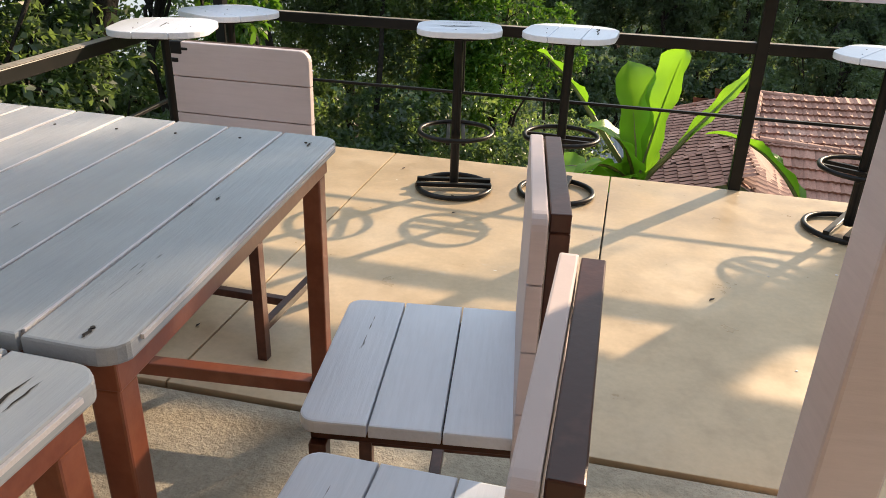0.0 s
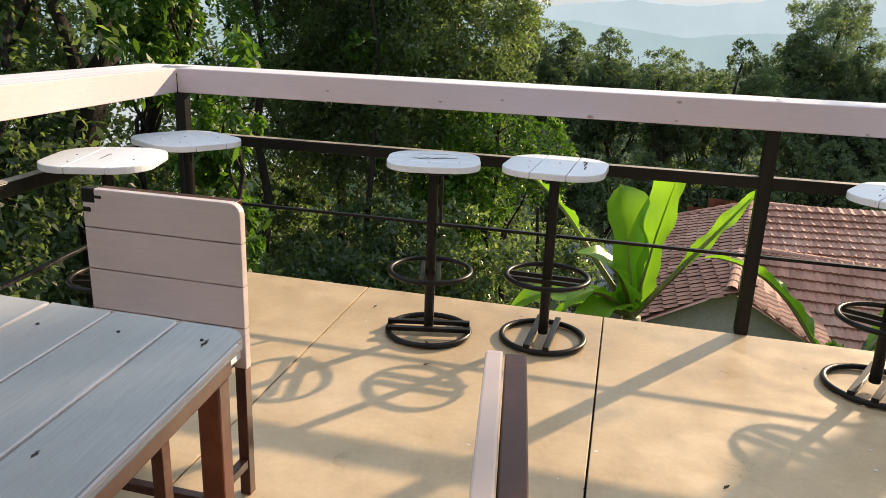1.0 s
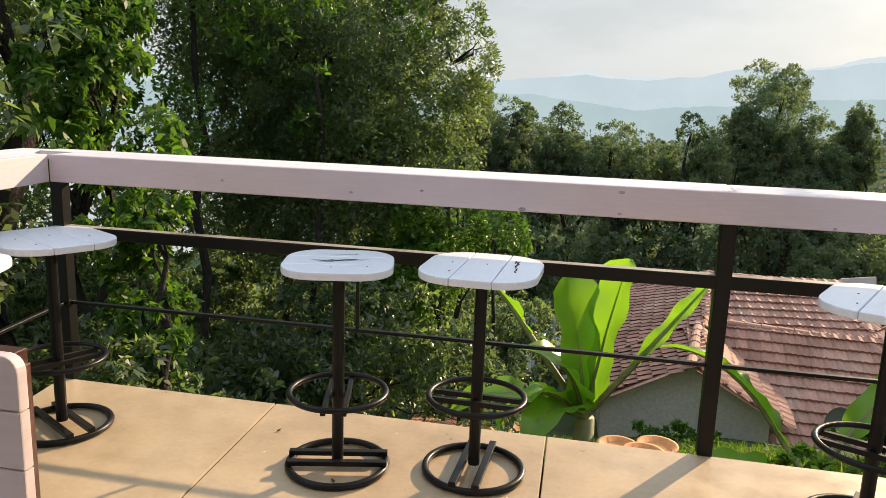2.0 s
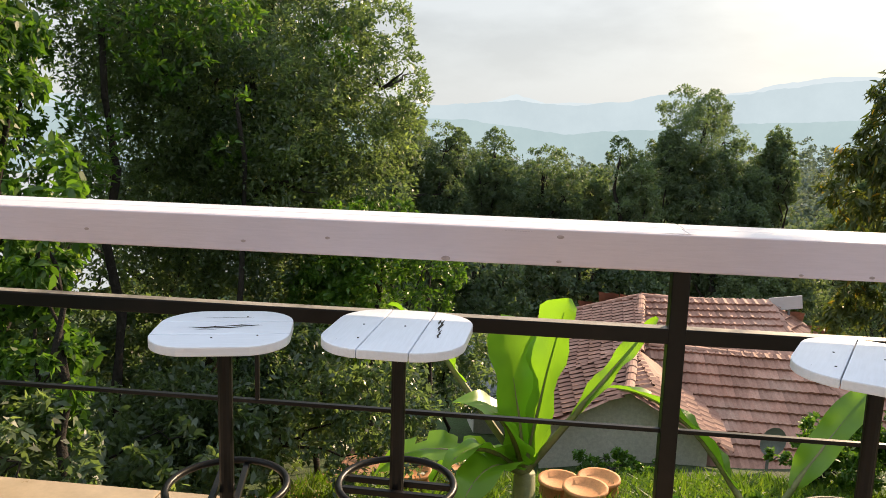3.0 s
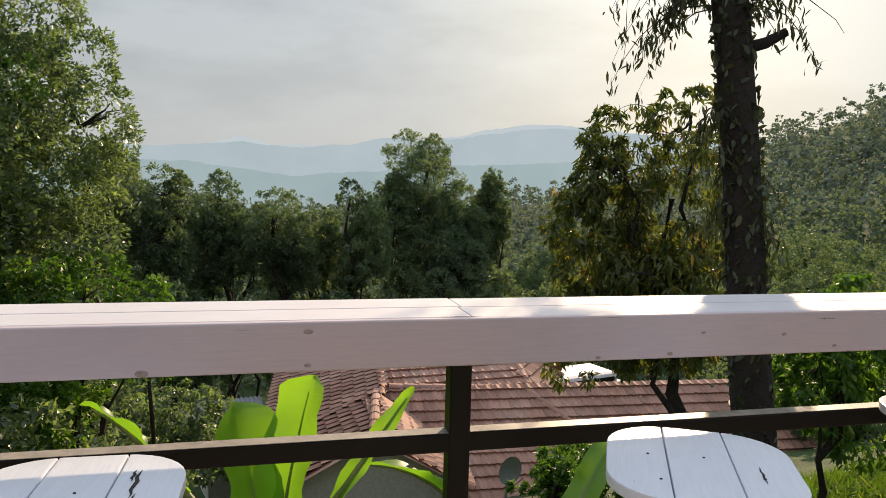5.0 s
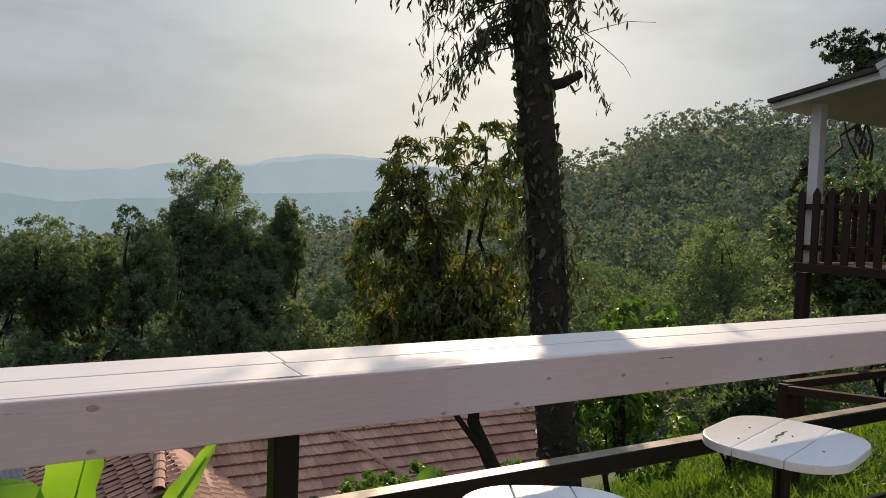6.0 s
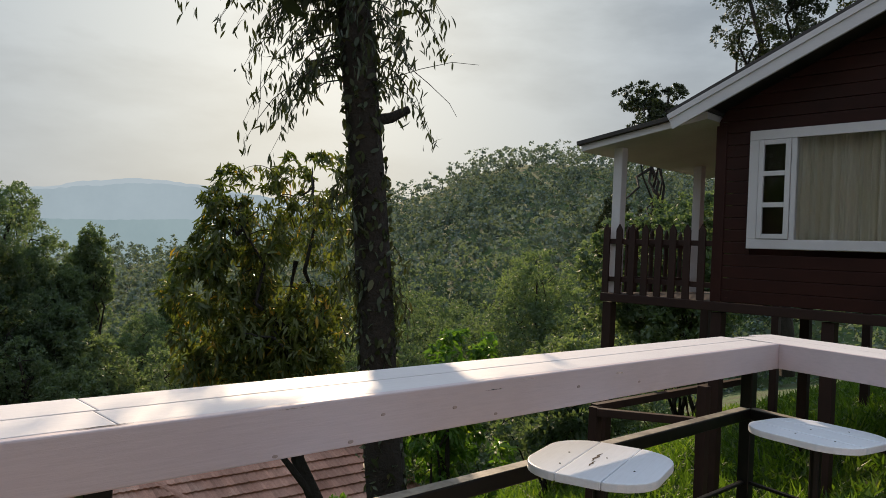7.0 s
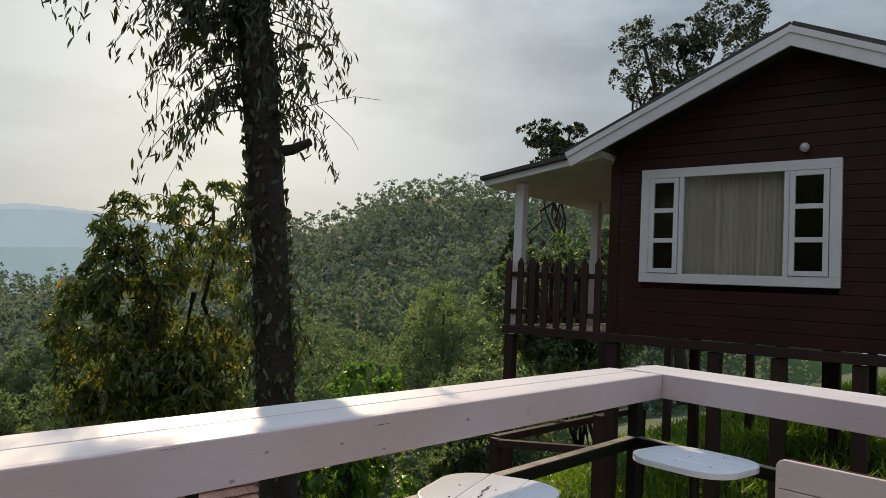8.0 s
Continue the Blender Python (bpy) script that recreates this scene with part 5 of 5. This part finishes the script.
# long bare tendrils, and a spray that hangs from a branch higher up
for pts in ([(2.53, 6.7, 2.5), (2.69, 6.54, 2.58), (2.83, 6.39, 2.63), (2.96, 6.27, 2.62)], [(2.55, 6.65, 2.66), (2.75, 6.52, 2.49), (2.87, 6.44, 2.37), (2.92, 6.42, 2.29)], [(1.87, 7.16, 2.6), (1.86, 7.14, 2.45), (1.88, 7.17, 2.3), (1.88, 7.2, 2.15)]):
    limb(bm, [Vector(q) for q in pts], 0.003, 0.0015, 4)
part("branch", limb(bmesh.new(), [(2.3, 7.0, 3.7), (1.7, 7.3, 3.95), (1.25, 7.5, 3.8)], 0.03, 0.012, 8), BARK, big, smooth=True)
for i in range(5):
    top = Vector((1.2 + 0.07 * i, 7.5, 3.8))
    pts = [top + Vector((0.03 * math.sin(i * 2 + k), 0.03 * math.cos(i + k), -0.095 * k - 0.01 * i * k)) for k in range(8)]
    limb(bm, pts, 0.005, 0.0015, 4)
    lp += [tuple(pts[k] + Vector([random.gauss(0, 0.03) for _ in range(3)])) for k in range(3, 8) for _ in range(5)]
tagged(part("hanging_twig", bm, BARK, big), kind="stuff")
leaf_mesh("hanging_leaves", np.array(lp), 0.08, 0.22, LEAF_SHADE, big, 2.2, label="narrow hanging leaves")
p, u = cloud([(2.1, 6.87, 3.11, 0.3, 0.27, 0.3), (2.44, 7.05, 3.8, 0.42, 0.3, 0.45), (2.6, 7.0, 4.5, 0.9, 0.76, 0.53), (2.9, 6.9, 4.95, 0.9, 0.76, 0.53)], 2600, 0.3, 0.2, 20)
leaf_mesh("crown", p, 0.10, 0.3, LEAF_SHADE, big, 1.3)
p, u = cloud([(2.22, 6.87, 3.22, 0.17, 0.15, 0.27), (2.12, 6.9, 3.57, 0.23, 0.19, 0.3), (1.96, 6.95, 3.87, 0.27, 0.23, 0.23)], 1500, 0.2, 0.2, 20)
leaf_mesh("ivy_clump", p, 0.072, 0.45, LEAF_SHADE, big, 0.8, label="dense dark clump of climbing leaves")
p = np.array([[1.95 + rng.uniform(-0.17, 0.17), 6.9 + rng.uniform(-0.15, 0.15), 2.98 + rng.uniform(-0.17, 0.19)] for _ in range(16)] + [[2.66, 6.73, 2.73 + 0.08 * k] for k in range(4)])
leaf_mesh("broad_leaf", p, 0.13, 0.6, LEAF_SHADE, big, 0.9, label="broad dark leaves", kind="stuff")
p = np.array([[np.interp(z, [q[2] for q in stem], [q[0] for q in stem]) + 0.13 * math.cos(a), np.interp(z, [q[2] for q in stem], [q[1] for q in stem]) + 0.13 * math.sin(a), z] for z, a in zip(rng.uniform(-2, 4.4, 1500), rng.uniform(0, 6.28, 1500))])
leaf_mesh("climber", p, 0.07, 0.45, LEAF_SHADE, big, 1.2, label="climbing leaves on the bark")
young = tree("tree", "bushy young tree with yellowing drooping leaves", (4.6, 10.2, -3.5), lobes_in(polar(29.5, 9.4, 0.6), (1.15, 0.9, 1.7), 15, (0.32, 0.45), 41) + lobes_in(polar(28.8, 9.2, -0.3), (1.15, 0.8, 0.9), 8, (0.35, 0.5), 42) + [polar(31.5, 9.4, 2.1) + (0.45, 0.4, 0.5)], 22000, 0.12, 0.28, LEAF_YELLOW, 0.13, 8, 1.1, top=polar(30.5, 9.4, 1.2))
lp, bm = [], bmesh.new()
for i in range(46):
    b0 = random.uniform(24.5, 36)
    o = Vector(polar(b0, 9.2, random.uniform(0.2, 2.3) if b0 > 27 else random.uniform(-0.4, 1.3)))
    d = Vector((random.uniform(-1, 0.5), random.uniform(-0.8, 0.3), 0.3)).normalized() * random.uniform(0.3, 0.7)
    pts = [o + d * (s / 6) + Vector((0, 0, -0.4 * (s / 6) ** 2)) for s in range(7)]
    limb(bm, pts, 0.007, 0.002, 4)
    lp += [tuple(pts[s] + Vector([random.gauss(0, 0.03) for _ in range(3)]) - Vector((0, 0, 0.05))) for s in range(1, 7) for _ in range(5)]
tagged(part("hanging_twig", bm, BARK, young), kind="stuff")
leaf_mesh("hanging_leaves", np.array(lp), 0.12, 0.24, LEAF_YELLOW, young, 2.0, label="yellowing hanging leaves")
tree("shrub", "green shrub beside the tall trunk", polar(41, 10, -3), lobes_in(polar(41, 10, -0.7), (1.0, 1.0, 1.2), 8, (0.3, 0.5), 43), 7000, 0.13, 0.32, LEAF_BRIGHT, 0.06, 5, 0.7, category="shrub")
tree("shrub", "glossy shrub catching the sunlight", polar(49.5, 12, -3), lobes_in(polar(49.5, 12, -1.15), (0.95, 0.9, 1.0), 7, (0.4, 0.5), 44), 8000, 0.11, 0.45, LEAF_MID, 0.06, 5, 0.2, category="shrub")
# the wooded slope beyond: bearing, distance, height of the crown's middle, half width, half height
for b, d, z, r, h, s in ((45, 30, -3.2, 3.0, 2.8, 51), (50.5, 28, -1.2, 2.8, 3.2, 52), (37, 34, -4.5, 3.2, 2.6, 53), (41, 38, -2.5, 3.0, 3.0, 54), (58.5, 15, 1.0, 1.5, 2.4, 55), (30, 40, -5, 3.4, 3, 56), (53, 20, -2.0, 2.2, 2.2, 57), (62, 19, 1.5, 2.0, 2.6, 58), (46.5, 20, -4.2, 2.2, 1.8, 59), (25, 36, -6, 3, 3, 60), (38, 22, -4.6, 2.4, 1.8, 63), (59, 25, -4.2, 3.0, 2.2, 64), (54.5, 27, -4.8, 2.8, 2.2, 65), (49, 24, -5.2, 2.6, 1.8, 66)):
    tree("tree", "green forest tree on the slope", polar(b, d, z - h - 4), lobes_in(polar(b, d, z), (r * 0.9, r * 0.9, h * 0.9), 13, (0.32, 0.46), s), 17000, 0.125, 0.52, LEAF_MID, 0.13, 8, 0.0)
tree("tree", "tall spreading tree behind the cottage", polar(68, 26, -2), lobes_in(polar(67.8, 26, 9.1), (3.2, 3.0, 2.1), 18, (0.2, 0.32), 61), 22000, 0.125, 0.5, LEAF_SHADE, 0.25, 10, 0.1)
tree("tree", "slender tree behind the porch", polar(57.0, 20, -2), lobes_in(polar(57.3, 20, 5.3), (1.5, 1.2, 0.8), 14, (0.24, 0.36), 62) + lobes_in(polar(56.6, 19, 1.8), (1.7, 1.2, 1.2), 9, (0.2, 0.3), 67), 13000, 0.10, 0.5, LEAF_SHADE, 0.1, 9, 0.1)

# ---- forested hill and far ranges ----
def hill_z(b, d):
    f = max(0.0, min(1.0, (d - 55) / 120))
    crest = np.interp(b, [-20, -8, 0, 10, 18, 23, 28, 34, 39, 42, 46, 50.4, 55, 60, 70, 90], [-4, -3, -5, -4, -1, 0, 4, 10, 15.5, 18.5, 24, 27.5, 26.5, 25, 26, 26])
    low_z = -14 + 0.1 * max(0, b - 30)
    return low_z + (crest - 3 - low_z) * f ** 0.8 + 1.5 * noise.noise(Vector((b * 0.15, d * 0.02, 1)))


bs, ds = np.linspace(-20, 80, 60), np.linspace(48, 190, 30)
hv = [polar(b, d, hill_z(b, d) - 1.0) for d in ds for b in bs]
hf = [(j * 60 + i, j * 60 + i + 1, (j + 1) * 60 + i + 1, (j + 1) * 60 + i) for j in range(29) for i in range(59)]
mesh_object("valley_ground", hv, hf, SOIL, None, "wooded valley floor and hillside", "structure", True)
lob = []
while len(lob) < 2400:
    b, d = rng.uniform(-16, 75), 50 + 128 * rng.uniform() ** 0.75
    s = rng.uniform(1.6, 3.0)
    x, y, z = polar(b, d, hill_z(b, d))
    lob.append((x, y, z + s * rng.uniform(-0.2, 0.9), s, s, s * rng.uniform(0.8, 1.3)))
near = [q for q in lob if math.hypot(q[0], q[1]) < 88]
far = [q for q in lob if math.hypot(q[0], q[1]) >= 88]
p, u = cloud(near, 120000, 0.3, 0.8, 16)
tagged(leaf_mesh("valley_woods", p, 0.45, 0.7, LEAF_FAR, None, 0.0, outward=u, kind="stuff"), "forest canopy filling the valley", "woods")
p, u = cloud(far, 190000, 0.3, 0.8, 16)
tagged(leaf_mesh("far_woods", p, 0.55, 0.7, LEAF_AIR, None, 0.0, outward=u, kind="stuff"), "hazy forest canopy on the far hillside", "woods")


def far_range(name, dist, heights, mat, label):
    """A ridge of hills far off, by bearing and height in degrees, with a ragged wooded edge."""
    vs, fs = [], []
    n = 1500
    g = random.Random(int(dist))
    for i in range(n + 1):
        b = -60 + 170 * i / n
        e = np.interp(b, [h[0] for h in heights], [h[1] for h in heights]) + 0.14 * noise.noise(Vector((b * 0.5, dist, 0))) + 0.07 * noise.noise(Vector((b * 2.3, dist, 4))) + 90 / dist * 0.5 * abs(noise.noise(Vector((b * 9.0, dist, 8))))
        vs += [polar(b, dist, 1.3 + dist * math.tan(radians(e))), polar(b, dist * 0.97, -0.06 * dist)]
        if i:
            fs.append((2 * i - 2, 2 * i, 2 * i + 1, 2 * i - 1))
    ob = mesh_object(name, vs, fs, mat, None, label, "structure")
    return ob


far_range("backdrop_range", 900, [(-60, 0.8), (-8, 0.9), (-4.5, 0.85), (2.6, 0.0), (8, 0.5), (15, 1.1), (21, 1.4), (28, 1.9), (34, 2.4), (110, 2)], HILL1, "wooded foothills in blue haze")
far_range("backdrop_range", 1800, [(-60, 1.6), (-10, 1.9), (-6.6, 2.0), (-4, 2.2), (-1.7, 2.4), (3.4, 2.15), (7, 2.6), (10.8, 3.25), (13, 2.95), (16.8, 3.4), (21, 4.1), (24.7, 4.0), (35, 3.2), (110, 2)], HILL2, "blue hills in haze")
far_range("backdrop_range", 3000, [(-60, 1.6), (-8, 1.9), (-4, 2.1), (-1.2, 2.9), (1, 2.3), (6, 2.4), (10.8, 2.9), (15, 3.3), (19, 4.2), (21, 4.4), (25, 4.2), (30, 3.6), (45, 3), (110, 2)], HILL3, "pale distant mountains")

# ---- grass on the slope ----
pts = []
while len(pts) < 60000:
    if rng.uniform() < 0.72:
        x, y = rng.uniform(2.9, 15.5), rng.uniform(0.5, 12)
    else:
        x, y = rng.uniform(-4, 5), rng.uniform(5.5, 14)
    pts.append((x, y, ground_z(x, y) + 0.1))
tagged(leaf_mesh("grass", np.array(pts), 0.32, 0.09, GRASS, None, -1.6, 0.5, "stuff"), "tall sunlit grass on the slope", "grass")

# ---- small bits on the terrace floor ----
for x, y, a in ((-1.22, 3.62, 20), (-1.62, 4.14, 70), (-1.28, 3.82, 130), (-0.56, 2.98, 0), (-0.16, 3.12, 45), (-2.0, 2.6, 40), (-1.75, 2.42, 75)):
    bit = thing("dry_leaf", "small curled dry brown leaf on the floor", "leaf", x, y, 0.002, a, group="dry leaves on the floor")
    L = 0.008 + 0.008 * abs(math.sin(a))
    mesh_object("blade", [(-L, 0, 0), (-0.3 * L, 0.45 * L, 0.004), (L, 0, 0.006), (-0.2 * L, -0.5 * L, 0.005)], [(0, 3, 2, 1)], SPLIT, bit)


# ---- flecks of old paint on the terrace floor ----
g = random.Random(91)
vs, fs = [], []
for i in range(70):
    x, y, r = g.uniform(0.0, 1.6), g.uniform(1.7, 3.6), g.uniform(0.003, 0.011)
    a, k = g.uniform(0, 6.28), len(vs)
    o = [(x + r * g.uniform(0.5, 1.2) * math.cos(a + q * 1.257), y + r * g.uniform(0.4, 1.0) * math.sin(a + q * 1.257)) for q in range(5)]
    vs += [(px, py, 0.0002) for px, py in o] + [(px, py, 0.0022) for px, py in o]
    fs += [tuple(k + 5 + q for q in range(5))] + [(k + q, k + (q + 1) % 5, k + 5 + (q + 1) % 5, k + 5 + q) for q in range(5)]
tagged(mesh_object("paint_flecks", vs, fs, WHITE, None, "", "stuff"), "pale flecks of fallen paint on the floor", "flecks")
